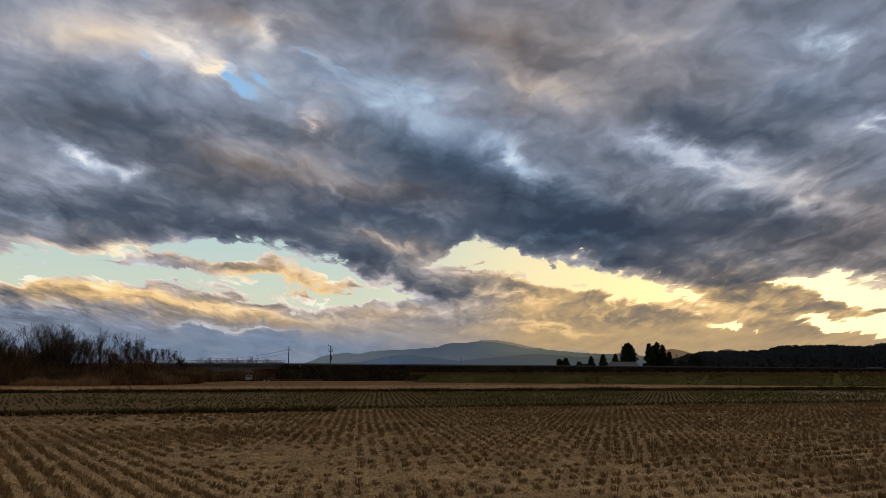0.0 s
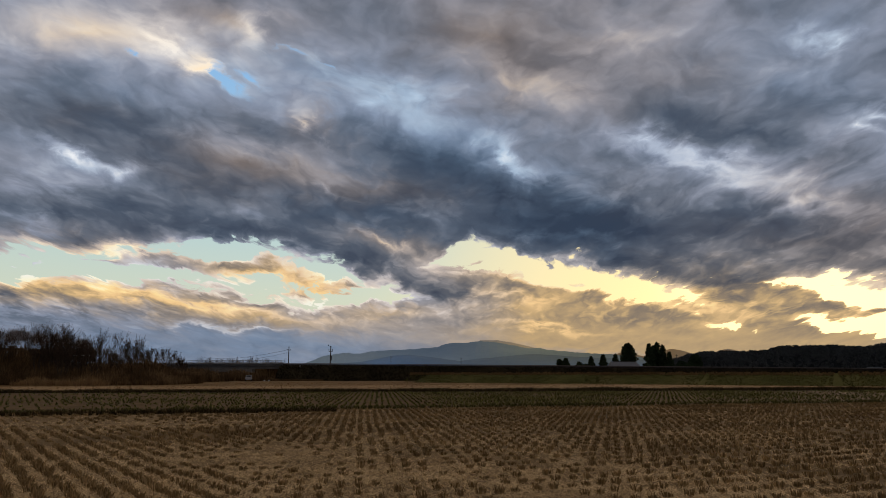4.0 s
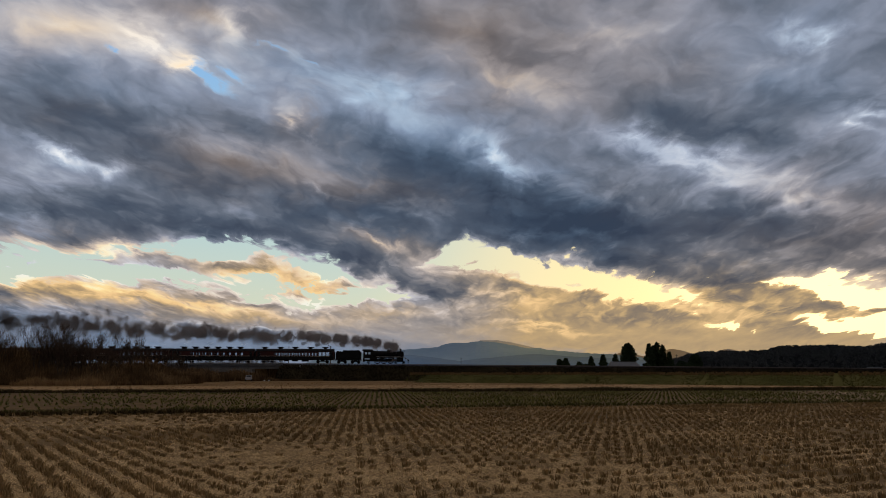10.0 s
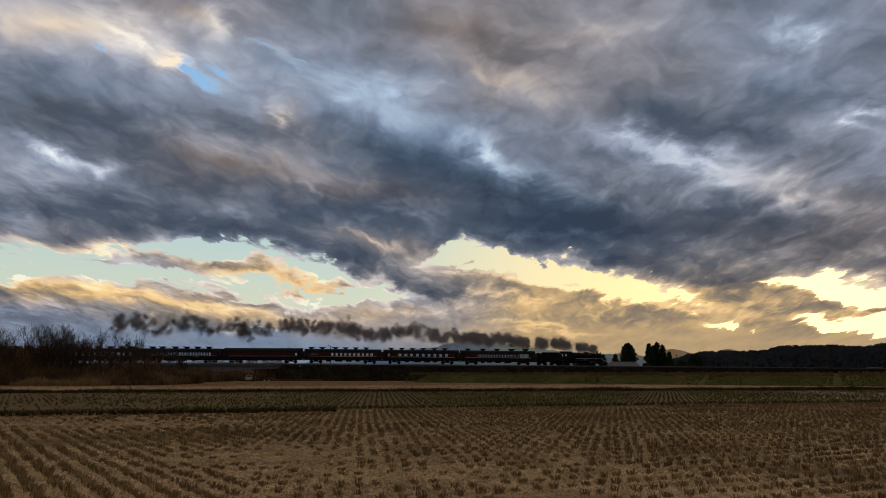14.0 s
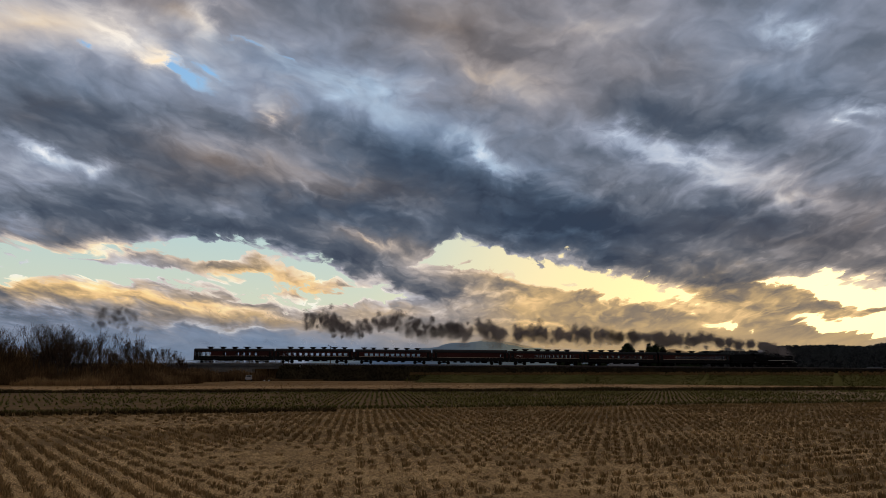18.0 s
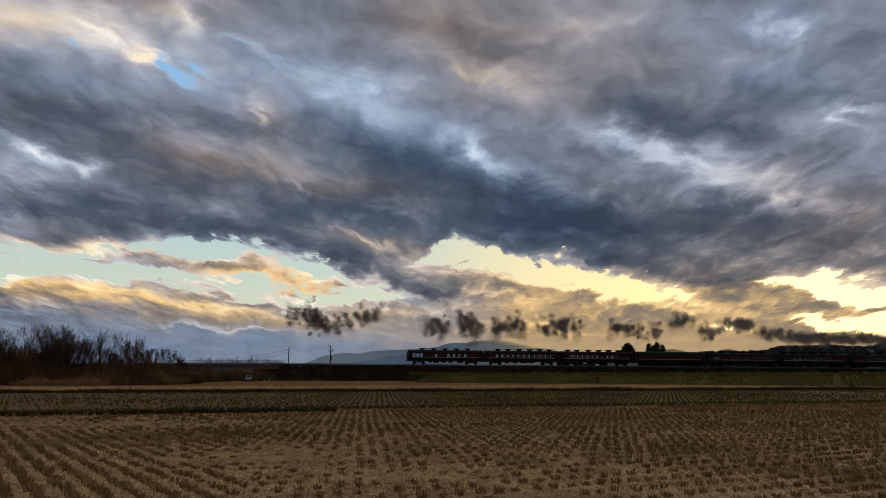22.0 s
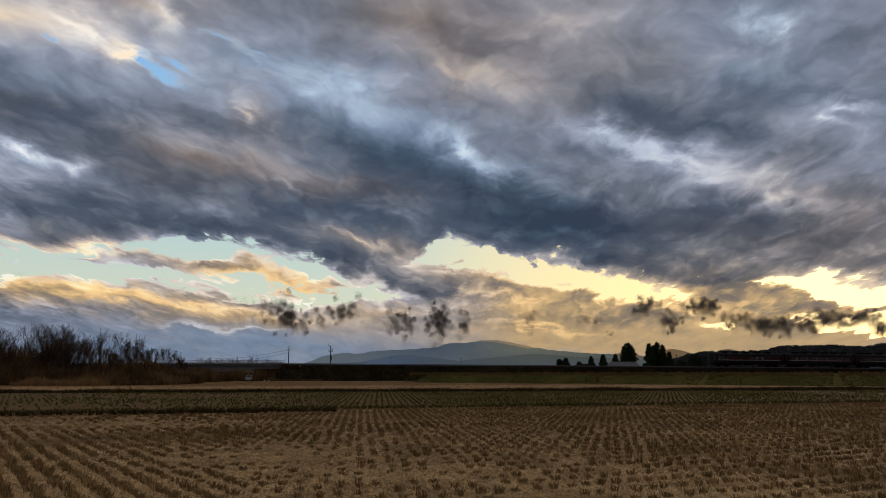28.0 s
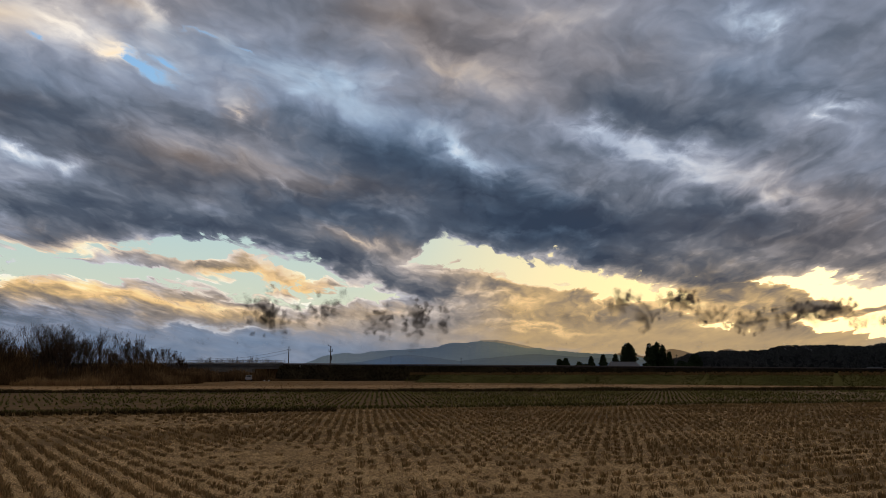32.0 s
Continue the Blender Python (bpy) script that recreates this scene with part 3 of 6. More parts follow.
rings = [0, 40, 90, 150, 220, 300, 400, 520, 680, 880, 1150, 1500, 1950, 2450, 2950, 3400, 3650, 3850, 4030, 4190, 4330, 4450, 4550, 4640, 4720, 4760]
SEG = 128
verts, faces = [(0, 0, deck_height(0))], []
for r in rings[1:]:
    for k in range(SEG):
        a = 2 * math.pi * k / SEG
        verts.append((r * math.sin(a), r * math.cos(a), deck_height(r)))
for k in range(SEG):
    faces.append((0, 1 + (k + 1) % SEG, 1 + k))
for i in range(len(rings) - 2):
    for k in range(SEG):
        a, b = 1 + i * SEG + k, 1 + i * SEG + (k + 1) % SEG
        faces.append((a, b, b + SEG, a + SEG))
cloud_deck = mesh_ob("cloud_deck", verts, faces, cloud_material(), smooth_faces=True)
tagged(cloud_deck, "broken grey evening cloud deck with golden gaps low down", "clouds", kind="structure")
# ---------------------------------------------------------------- land
E1 = Vector((0.967, 0.254))          # along the field's edges and rows
E2 = Vector((-0.254, 0.967))


def strip(name, c0, c1, z, material, x0=-140.0, x1=150.0, nx=120, ny=6, relief=0.0, label="", seed=0.0, m0=0.263, m1=0.263):
    """A band of land between two lines parallel to the field's edge (their Y at X = 0)."""
    verts, faces = [], []
    for j in range(ny + 1):
        for i in range(nx + 1):
            x = x0 + (x1 - x0) * i / nx
            y = c0 + (c1 - c0) * j / ny + (m0 + (m1 - m0) * j / ny) * x
            h = z + relief * noise.noise(Vector((x * 0.35, y * 0.35, seed)))
            verts.append((x, y, h))
    for j in range(ny):
        for i in range(nx):
            a = j * (nx + 1) + i
            faces.append((a, a + 1, a + nx + 2, a + nx + 1))
    ob = mesh_ob(name, verts, faces, material, smooth_faces=True)
    return tagged(ob, label, "ground", kind="structure")


verts, faces = [(0, 0, -0.06)], []
for r in (40, 120, 400, 1200, 4700):
    for k in range(96):
        a = 2 * math.pi * k / 96
        verts.append((r * math.sin(a), r * math.cos(a), -0.06))
for k in range(96):
    faces.append((0, 1 + (k + 1) % 96, 1 + k))
for i in range(4):
    for k in range(96):
        a, b = 1 + i * 96 + k, 1 + i * 96 + (k + 1) % 96
        faces.append((a, b, b + 96, a + 96))
ground = mesh_ob("ground", verts, faces, M_GROUND)
tagged(ground, "flat dark winter farmland reaching the horizon", "ground", kind="structure")

rice_field = strip("rice_field", -16.0, 37.0, 0.0, M_SOIL, -50, 60, 220, 106, 0.05, "harvested rice field of brown soil and cut stubble")
crop_bed = strip("crop_bed", 37.0, 69.0, 0.02, M_EARTH, -90, 110, 120, 30, 0.05, "dark earth bed planted with low green crops", 3.0, 0.263, 0.13)
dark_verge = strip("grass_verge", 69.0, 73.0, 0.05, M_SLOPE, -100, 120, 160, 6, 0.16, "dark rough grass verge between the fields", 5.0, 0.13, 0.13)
tan_strip = strip("farm_track", 73.0, 112.0, -0.01, M_VERGE, -130, 140, 120, 24, 0.08, "pale dry grass strip along the farm track", 7.0, 0.13, 0.263)
brown_strip = strip("rough_grass", 112.0, 215.0, -0.015, M_ROUGH, -150, 150, 120, 24, 0.08, "rough brown grass below the embankment", 9.0)


def blades(name, points, size, count, lean, width, material, parent=None, seed=1, squash=1.0, root_r=0.0):
    """Many thin blades in tufts at the points: one mesh. points: n x 3, size: height of each."""
    rng = np.random.default_rng(seed)
    n = len(points)
    base = np.repeat(np.asarray(points), count, 0)
    hgt = np.repeat(np.asarray(size), count) * rng.uniform(0.55, 1.15, n * count)
    az = rng.uniform(0, 2 * np.pi, n * count)
    ln = rng.uniform(0.1, 1.0, n * count) * lean
    rr = root_r * np.sqrt(rng.uniform(0, 1, n * count)) if root_r else hgt * 0.44 * ln
    root = base + np.stack([np.cos(az) * rr, np.sin(az) * rr, np.zeros(n * count)], 1)
    tip = root + np.stack([np.cos(az) * hgt * ln, np.sin(az) * hgt * ln, hgt * squash], 1)
    side = az + np.pi / 2 + rng.normal(0, 0.8, n * count)
    sv = np.stack([np.cos(side), np.sin(side), np.zeros(n * count)], 1) * (width * rng.uniform(0.6, 1.3, n * count))[:, None]
    v = np.stack([root - sv, root + sv, tip + sv * 0.45, tip - sv * 0.45], 1).reshape(-1, 3)
    q = np.arange(n * count)[:, None] * 4
    tris = np.concatenate([q + [0, 1, 2], q + [0, 2, 3]])
    ob = fast_mesh(name, v, tris, material, parent)
    return tagged(ob, kind="stuff")


def lattice(c0, c1, row, step, shift, x0, x1, seed, jit=0.03):
    """Planting grid: rows along the field's edge, each shifted against the one before."""
    rng = np.random.default_rng(seed)
    out = []
    m = 1.034
    for j in range(int((c1 - c0) / m / row)):
        d = c0 / m + j * row
        s = np.arange(x0 * m, x1 * m, step) + (j * shift) % step
        p = np.stack([E1.x * s + E2.x * d, E1.y * s + E2.y * d], 1)
        out.append(p)
    p = np.concatenate(out)
    return p + rng.normal(0, jit, p.shape)


def in_view(p, margin=2.5, near=8.0):
    return p[(np.abs(p[:, 0]) < 0.66 * p[:, 1] + margin) & (p[:, 1] > near)]


def soft_noise(p, scale, seed):
    return np.array([noise.noise(Vector((a * scale, b * scale, seed))) for a, b in p])


def fan(az, row, step, x0, x1, seed, jit):
    """Straight drills towards one far point, their hills staggered from drill to drill."""
    r = np.random.default_rng(seed)
    u = np.array((math.sin(radians(az)), math.cos(radians(az))))
    v = np.array((u[1], -u[0]))
    out = [u * a[:, None] + v * (x0 + j * row) for j in range(int((x1 - x0) / row)) for a in [np.arange(2, 54, step) + (j % 2) * step / 2]]
    q = np.concatenate(out)
    q = q[q[:, 1] < 36.6 + 0.263 * q[:, 0]]
    return q + r.normal(0, jit, q.shape)


squared = in_view(fan(-35.6, 0.39, 0.2, -24, 24, 1, 0.028))
squared = squared[squared[:, 0] < -0.24 * squared[:, 1] - 0.5]
squared = squared[np.random.default_rng(9).uniform(0, 1, len(squared)) > np.clip((squared[:, 1] - 14) / 14, 0, 0.72)]
# wide rows across the rest, in pairs, their hills in step from row to row
ROW_AZ, ROW_PITCH, HILL_STEP = 66.0, 0.68, 0.31
rowed = []
ru, rv = np.array((math.sin(radians(ROW_AZ)), math.cos(radians(ROW_AZ)))), np.array((-math.cos(radians(ROW_AZ)), math.sin(radians(ROW_AZ))))
row_rng = np.random.default_rng(3)
for j in range(-18, 60):
    slip = ROW_PITCH * j / math.tan(radians(ROW_AZ - 13.6))
    a = np.arange(-40, 60, HILL_STEP) + slip % HILL_STEP
    rowed.append(a[:, None] * ru + j * ROW_PITCH * rv)
rowed = in_view(np.concatenate(rowed))
rowed = rowed[(rowed[:, 1] < 36.6 + 0.263 * rowed[:, 0]) & (rowed[:, 0] >= -0.24 * rowed[:, 1] - 0.5)]
rowed = rowed[row_rng.uniform(0, 1, len(rowed)) < 0.95]
rowed = rowed + row_rng.normal(0, 0.028, rowed.shape)
squared = np.concatenate([squared, rowed])
hills = squared
worn = soft_noise(hills, 0.16, 2.0)
# trodden, strawy patch in the middle of the near field and a pale headland to the left
patch = np.exp(-(((hills[:, 0] + 4.0) / 2.6) ** 2 + ((hills[:, 1] - 15.2) / 2.4) ** 2)) + np.exp(-(((hills[:, 0] + 0.2) / 1.6) ** 2 + ((hills[:, 1] - 12.2) / 1.1) ** 2)) + 1.4 * np.exp(-(((hills[:, 0] + 14) / 6) ** 2 + ((hills[:, 1] - 25.2) / 1.5) ** 2))
rng = np.random.default_rng(5)
keep = rng.uniform(0, 1, len(hills)) > np.clip(patch * 0.8 + np.clip(worn, 0, 1) * 0.12, 0, 0.75)
hills, worn, patch = hills[keep], worn[keep], patch[keep]
hsize = 0.088 * (1 + 0.3 * worn) * rng.uniform(0.75, 1.25, len(hills)) * (1 - 0.3 * np.clip(patch, 0, 1))
order = np.argsort(hills[:, 1] ** 2 + hills[:, 0] ** 2)
near_hills, hills, hsize = hills[order[:280]], hills[order[280:]], hsize[order[280:]]
stubble = blades("rice_stubble", np.column_stack([hills, np.full(len(hills), 0.0)]), hsize * 1.05, 44, 0.5, 0.011, M_STRAW, seed=7, root_r=0.07)
tagged(stubble, "rows of cut brown rice stubble tufts on the field", "stubble")
TUFTS = []
for k in range(8):
    ob = blades("rice_tuft", np.zeros((1, 3)), np.array([0.098 * (0.8 + 0.06 * k)]), 36, 0.5, 0.0095, M_STRAW, seed=300 + k, root_r=0.062)
    TUFTS.append(ob.data)
    bpy.data.objects.remove(ob)
for k, (x, y) in enumerate(near_hills):
    ob = new("rice_tuft", TUFTS[k % 8])
    ob.parent = rice_field
    ob.matrix_basis = pose(x, y, 0.0, 0, 0, k * 77 % 360)

rng = np.random.default_rng(11)
d = 9 * (38 / 9) ** rng.uniform(0, 1, 90000)
lit = np.stack([rng.uniform(-0.68, 0.68, 90000) * d, d], 1)
lit = lit[lit[:, 1] < 36 + 0.263 * lit[:, 0]]
wl_ = 0.1 + 0.16 * (lit[:, 0] < -0.24 * lit[:, 1]) + soft_noise(lit, 0.22, 9.0) + 1.4 * np.exp(-(((lit[:, 0] + 4.0) / 2.8) ** 2 + ((lit[:, 1] - 15.0) / 2.6) ** 2)) + np.exp(-(((lit[:, 0] + 0.2) / 1.8) ** 2 + ((lit[:, 1] - 12.2) / 1.2) ** 2)) + 1.2 * np.exp(-(((lit[:, 0] + 13) / 7) ** 2 + ((lit[:, 1] - 25.5) / 1.7) ** 2))
lit = lit[wl_ + rng.uniform(-0.4, 0.4, len(lit)) > 0.0]
straw_litter = blades("straw_litter", np.column_stack([lit, np.full(len(lit), 0.012)]), rng.uniform(0.09, 0.24, len(lit)), 3, 1.3, 0.0055, M_LITTER, seed=13, squash=0.16)
tagged(straw_litter, "pale loose straw scattered over the harvested field", "straw")

crops = in_view(lattice(38.2, 78.0, 0.78, 0.36, 0.13, -70, 95, 21, 0.035), 4)
crops = crops[crops[:, 1] < 68.4 + 0.13 * crops[:, 0]]
cs = soft_noise(crops, 0.1, 4.0)
keep = np.random.default_rng(3).uniform(0, 1, len(crops)) < np.clip(0.9 - np.clip((crops[:, 0] - 14) / 60, 0, 0.3) - np.clip((-crops[:, 0] - 4) / 30, 0, 0.55) + 0.3 * cs, 0.28, 1)
crops, cs = crops[keep], cs[keep]
crop_plants = blades("crop_plants", np.column_stack([crops, np.full(len(crops), 0.03)]), 0.105 * (1 + 0.4 * cs), 8, 0.85, 0.036, M_LEAF, seed=23)
tagged(crop_plants, "rows of low leafy green vegetable plants", "crops")

rng = np.random.default_rng(31)
x = rng.uniform(-62, 85, 7000)
c = rng.uniform(69.2, 72.8, 7000)
vp = np.stack([x, c + 0.13 * x], 1)
vs = 0.20 + 0.16 * soft_noise(vp, 0.15, 1.0) + rng.uniform(0, 0.12, len(vp))
verge_grass = blades("verge_grass", np.column_stack([vp, np.full(len(vp), 0.03)]), vs, 7, 0.7, 0.03, M_DARKGRASS, seed=33)
tagged(verge_grass, "dark tufted grass along the field verge", "grass")

# edge of weeds where the stubble meets the crop bed
x = rng.uniform(-40, 60, 2400)
vp = np.stack([x, 37.0 + 0.263 * x + rng.normal(0, 0.32, len(x))], 1)
edge_weeds = blades("edge_weeds", np.column_stack([vp, np.full(len(vp), 0.02)]), 0.10 + 0.12 * np.abs(soft_noise(vp, 0.3, 6.0)) + rng.uniform(0, 0.05, len(vp)), 6, 0.8, 0.018, M_GRASSBLADE, seed=35)
tagged(edge_weeds, "low green weeds along the stubble's edge", "weeds")

# weedy bund across the near field's corner
x = rng.uniform(-30, -5, 1500)
vp = np.stack([x, 34.7 + 0.263 * x + rng.normal(0, 0.16, len(x))], 1)
bund = blades("bund_weeds", np.column_stack([vp, np.full(len(vp), 0.01)]), 0.12 + rng.uniform(0, 0.1, len(vp)), 6, 0.7, 0.016, M_DARKGRASS, seed=36)
tagged(bund, "dark weeds along a low field bund", "weeds")

# dry grass over the pale strip
x, c = rng.uniform(-85, 90, 9000), 75 + 80 * rng.uniform(0, 1, 9000) ** 1.5
vp = np.stack([x, c + 0.13 * x], 1)
strip_grass = blades("dry_grass", np.column_stack([vp, np.full(len(vp), 0.0)]), rng.uniform(0.05, 0.16, len(vp)), 7, 1.2, 0.035, M_REED, seed=37, squash=0.7)
tagged(strip_grass, "short pale dead grass on the open strip", "grass")


def bank_mesh(name, path, half_top, slope, height, material, label, base=-0.2, rough=0.25, seed=0.0, taper=()):
    """A ridge with sloped sides along a line of points: x, y."""
    verts, faces = [], []
    n = len(path)
    prof = [(-1, 0.0), (-1, 0.33), (-1, 0.66), (-1, 1.0), (0, 1.0), (1, 1.0), (1, 0.66), (1, 0.33), (1, 0.0)]
    for i, (x, y) in enumerate(path):
        a, b = Vector(path[max(0, i - 1)]), Vector(path[min(n - 1, i + 1)])
        d = (b - a).normalized()
        nrm = Vector((-d.y, d.x))
        h = height(x) if callable(height) else height
        if taper:
            h = base + (h - base) * min(1, (i + 0.02) / taper[0])
        for side, f in prof:
            off = side * (half_top + (1 - f) * slope * (h - base))
            p = Vector((x, y)) + nrm * off
            jig = rough * noise.noise(Vector((p.x * 0.3, p.y * 0.3, seed))) * (0 < f < 1 or rough < 0.1)
            verts.append((p.x, p.y, base + (h - base) * f + jig))
    k = len(prof)
    for i in range(n - 1):
        for j in range(k - 1):
            a = i * k + j
            faces.append((a, a + k, a + k + 1, a + 1))
    faces.append(tuple(range(k)))
    faces.append(tuple(range((n - 1) * k, n * k))[::-1])
    ob = mesh_ob(name, verts, faces, material)
    return tagged(ob, label, "embankment", kind="structure")


def along(x0, x1, step):
    n = int(abs(x1 - x0) / step)
    return [(x0 + (x1 - x0) * i / n, TRACK_Y + (x0 + (x1 - x0) * i / n) * TS / TC) for i in range(n + 1)]


def formation(x):
    return rail_z(x) - 0.62


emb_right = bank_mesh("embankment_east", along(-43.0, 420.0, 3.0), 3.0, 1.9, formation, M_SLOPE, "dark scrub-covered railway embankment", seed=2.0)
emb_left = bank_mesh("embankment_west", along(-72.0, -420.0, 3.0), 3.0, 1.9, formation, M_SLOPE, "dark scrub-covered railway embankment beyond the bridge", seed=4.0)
LEVEE = [(-6, 151), (0, 148.6), (16, 141), (31, 131), (45, 118), (60, 108), (76, 102), (104, 98)]
levee_path = [tuple(Vector(a).lerp(Vector(b), k / n)) for a, b in zip(LEVEE, LEVEE[1:]) for n in [max(4, int((Vector(b) - Vector(a)).length / 1.6))] for k in range(n)]
levee = bank_mesh("grass_levee", levee_path, 2.2, 2.1, 1.86, M_GRASS, "low green grass levee in front of the railway", rough=0.14, seed=6.0, taper=(3,))

rng = np.random.default_rng(41)


def on_bank(path, half_top, slope, hfun, count, lo, hi, rng, face=-1):
    out = []
    n = len(path)
    for _ in range(count):
        i = rng.uniform(0, n - 1.001)
        k, f = int(i), i - int(i)
        a, b = Vector(path[k]), Vector(path[k + 1])
        p = a.lerp(b, f)
        d = (b - a).normalized()
        nrm = Vector((-d.y, d.x))
        h = hfun(p.x) if callable(hfun) else hfun
        v = rng.uniform(lo, hi)
        q = p + nrm * face * (half_top + (1 - v) * slope * (h + 0.2))
        out.append((q.x, q.y, -0.2 + (h + 0.2) * v))
    return np.array(out)


pts = on_bank(levee_path, 2.2, 2.1, 1.86, 14000, 0.0, 1.0, rng)
lg = blades("levee_grass", pts, rng.uniform(0.05, 0.15, len(pts)), 6, 1.0, 0.03, M_GRASSBLADE, seed=43)
tagged(lg, "short green winter grass on the levee", "grass")
pts = on_bank(levee_path, 2.2, 2.1, 1.86, 3600, 0.82, 1.02, rng)
lc = blades("levee_crest_grass", pts, rng.uniform(0.10, 0.32, len(pts)), 7, 0.8, 0.035, M_ROUGH, seed=44)
tagged(lc, "taller dead brown grass along the levee's crest", "grass")
emb_path = along(-43.0, 125.0, 3.0)
pts = on_bank(emb_path, 3.0, 1.9, formation, 9000, 0.0, 1.0, rng)
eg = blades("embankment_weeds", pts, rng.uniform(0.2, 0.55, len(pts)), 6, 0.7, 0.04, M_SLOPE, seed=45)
tagged(eg, "dark dead weeds over the railway embankment", "weeds")

# ---------------------------------------------------------------- track
def along_box(bm, s0, s1, off, z, w, h):
    """A bar along the track that follows its fall."""
    n = max(1, int((s1 - s0) / 12))
    rows = []
    for i in range(n + 1):
        p = track(s0 + (s1 - s0) * i / n, off)
        for dy, dz in ((-w / 2, 0), (w / 2, 0), (w / 2, h), (-w / 2, h)):
            rows.append(bm.verts.new((p.x - dy * TS, p.y + dy * TC, p.z + z + dz)))
    for i in range(n):
        for j in range(4):
            a, b = rows[i * 4 + j], rows[i * 4 + (j + 1) % 4]
            bm.faces.new((a, b, rows[(i + 1) * 4 + (j + 1) % 4], rows[(i + 1) * 4 + j]))
    bm.faces.new(rows[:4][::-1])
    bm.faces.new(rows[-4:])


railway = thing("railway_track", "single railway track on dark ballast", "railway track", kind="structure")
bm = bmesh.new()
along_box(bm, -420, 420, 0.0, -0.64, 3.6, 0.36)
part("ballast_bed", bm, M_BALLAST, railway)
for off in (-0.535, 0.535):
    bm = bmesh.new()
    along_box(bm, -420, 420, off, -0.16, 0.065, 0.16)
    along_box(bm, -420, 420, off, -0.16, 0.13, 0.03)
    part("rail", bm, M_RAIL, railway)
bm = bmesh.new()
box(bm, (0, 0, -0.224), (0.24, 2.0, 0.13))
bevel_all(bm, 0.02)
sleeper_mesh = bpy.data.meshes.new("sleeper")
bm.to_mesh(sleeper_mesh)
bm.free()
sleeper_mesh.materials.append(M_SLEEPER)
for i in range(-118, 182):
    ob = new("sleeper", sleeper_mesh)
    ob.parent = railway
    ob.matrix_basis = Matrix.Translation(track(i * 0.75 + 10)) @ Matrix.Rotation(radians(TRACK_ANGLE), 4, "Z")
# ---------------------------------------------------------------- train: x runs forwards, z = 0 on the rails
def wheel_mesh(r, w=0.13, spokes=0):
    """A wheelset: two wheels with tyres and an axle across."""
    bm = bmesh.new()
    for side in (-0.53, 0.53):
        n = 20
        rings_ = []
        for rad, dy in ((r, -w / 2), (r, w / 2), (r * 0.82, w / 2), (r * 0.82, -w / 2)):
            rings_.append([bm.verts.new((rad * math.cos(2 * math.pi * k / n), side + dy, rad * math.sin(2 * math.pi * k / n))) for k in range(n)])
        for a in range(4):
            for k in range(n):
                bm.faces.new((rings_[a][k], rings_[a][(k + 1) % n], rings_[(a + 1) % 4][(k + 1) % n], rings_[(a + 1) % 4][k]))
        if spokes:
            for k in range(spokes):
                a = 2 * math.pi * k / spokes
                rod(bm, (0, side, 0), (r * 0.85 * math.cos(a), side, r * 0.85 * math.sin(a)), 0.045, 5)
        else:
            rod(bm, (0, side - w / 3, 0), (0, side + w / 3, 0), r * 0.84, 16)
        rod(bm, (0, side - 0.1, 0), (0, side + 0.1, 0), r * 0.2, 10)
    rod(bm, (0, -0.6, 0), (0, 0.6, 0), 0.075, 8)
    me = bpy.data.meshes.new("wheelset")
    bm.to_mesh(me)
    bm.free()
    me.materials.append(M_SOOT)
    return me


W_COACH, W_SMALL, W_DRIVE = wheel_mesh(0.43), wheel_mesh(0.43, spokes=9), wheel_mesh(0.875, spokes=15)


def put_mesh(name, me, parent, at=(0, 0, 0)):
    ob = new(name, me)
    ob.parent = parent
    ob.location = at
    return ob


def bogie(parent, x, base=2.4):
    bm = bmesh.new()
    for y in (-0.82, 0.82):
        box(bm, (x, y, 0.55), (base + 0.9, 0.1, 0.22))
        for dx in (-base / 2, base / 2):
            box(bm, (x + dx, y, 0.45), (0.32, 0.16, 0.36))
        box(bm, (x, y, 0.72), (0.9, 0.14, 0.3))
    box(bm, (x, 0, 0.62), (0.5, 1.7, 0.24))
    bevel_all(bm, 0.02)
    b = part("bogie", bm, M_SOOT, parent)
    for dx in (-base / 2, base / 2):
        put_mesh("wheelset", W_COACH, b, (x + dx, 0, 0.43))
    return b


def side_wall(bm, x0, x1, z0, z1, y, holes, th=0.06):
    """A thick wall in the x-z plane with rectangular openings: (x0, x1, z0, z1)."""
    xs = sorted({x0, x1, *[h[0] for h in holes], *[h[1] for h in holes]})
    for a, b in zip(xs, xs[1:]):
        inside = [h for h in holes if h[0] <= a + 1e-6 and h[1] >= b - 1e-6]
        zs = [z0]
        for h in sorted(inside, key=lambda h: h[2]):
            zs += [h[2], h[3]]
        zs.append(z1)
        for c, d in zip(zs[::2], zs[1::2]):
            if d - c > 1e-4:
                box(bm, ((a + b) / 2, y, (c + d) / 2), (b - a, th, d - c))


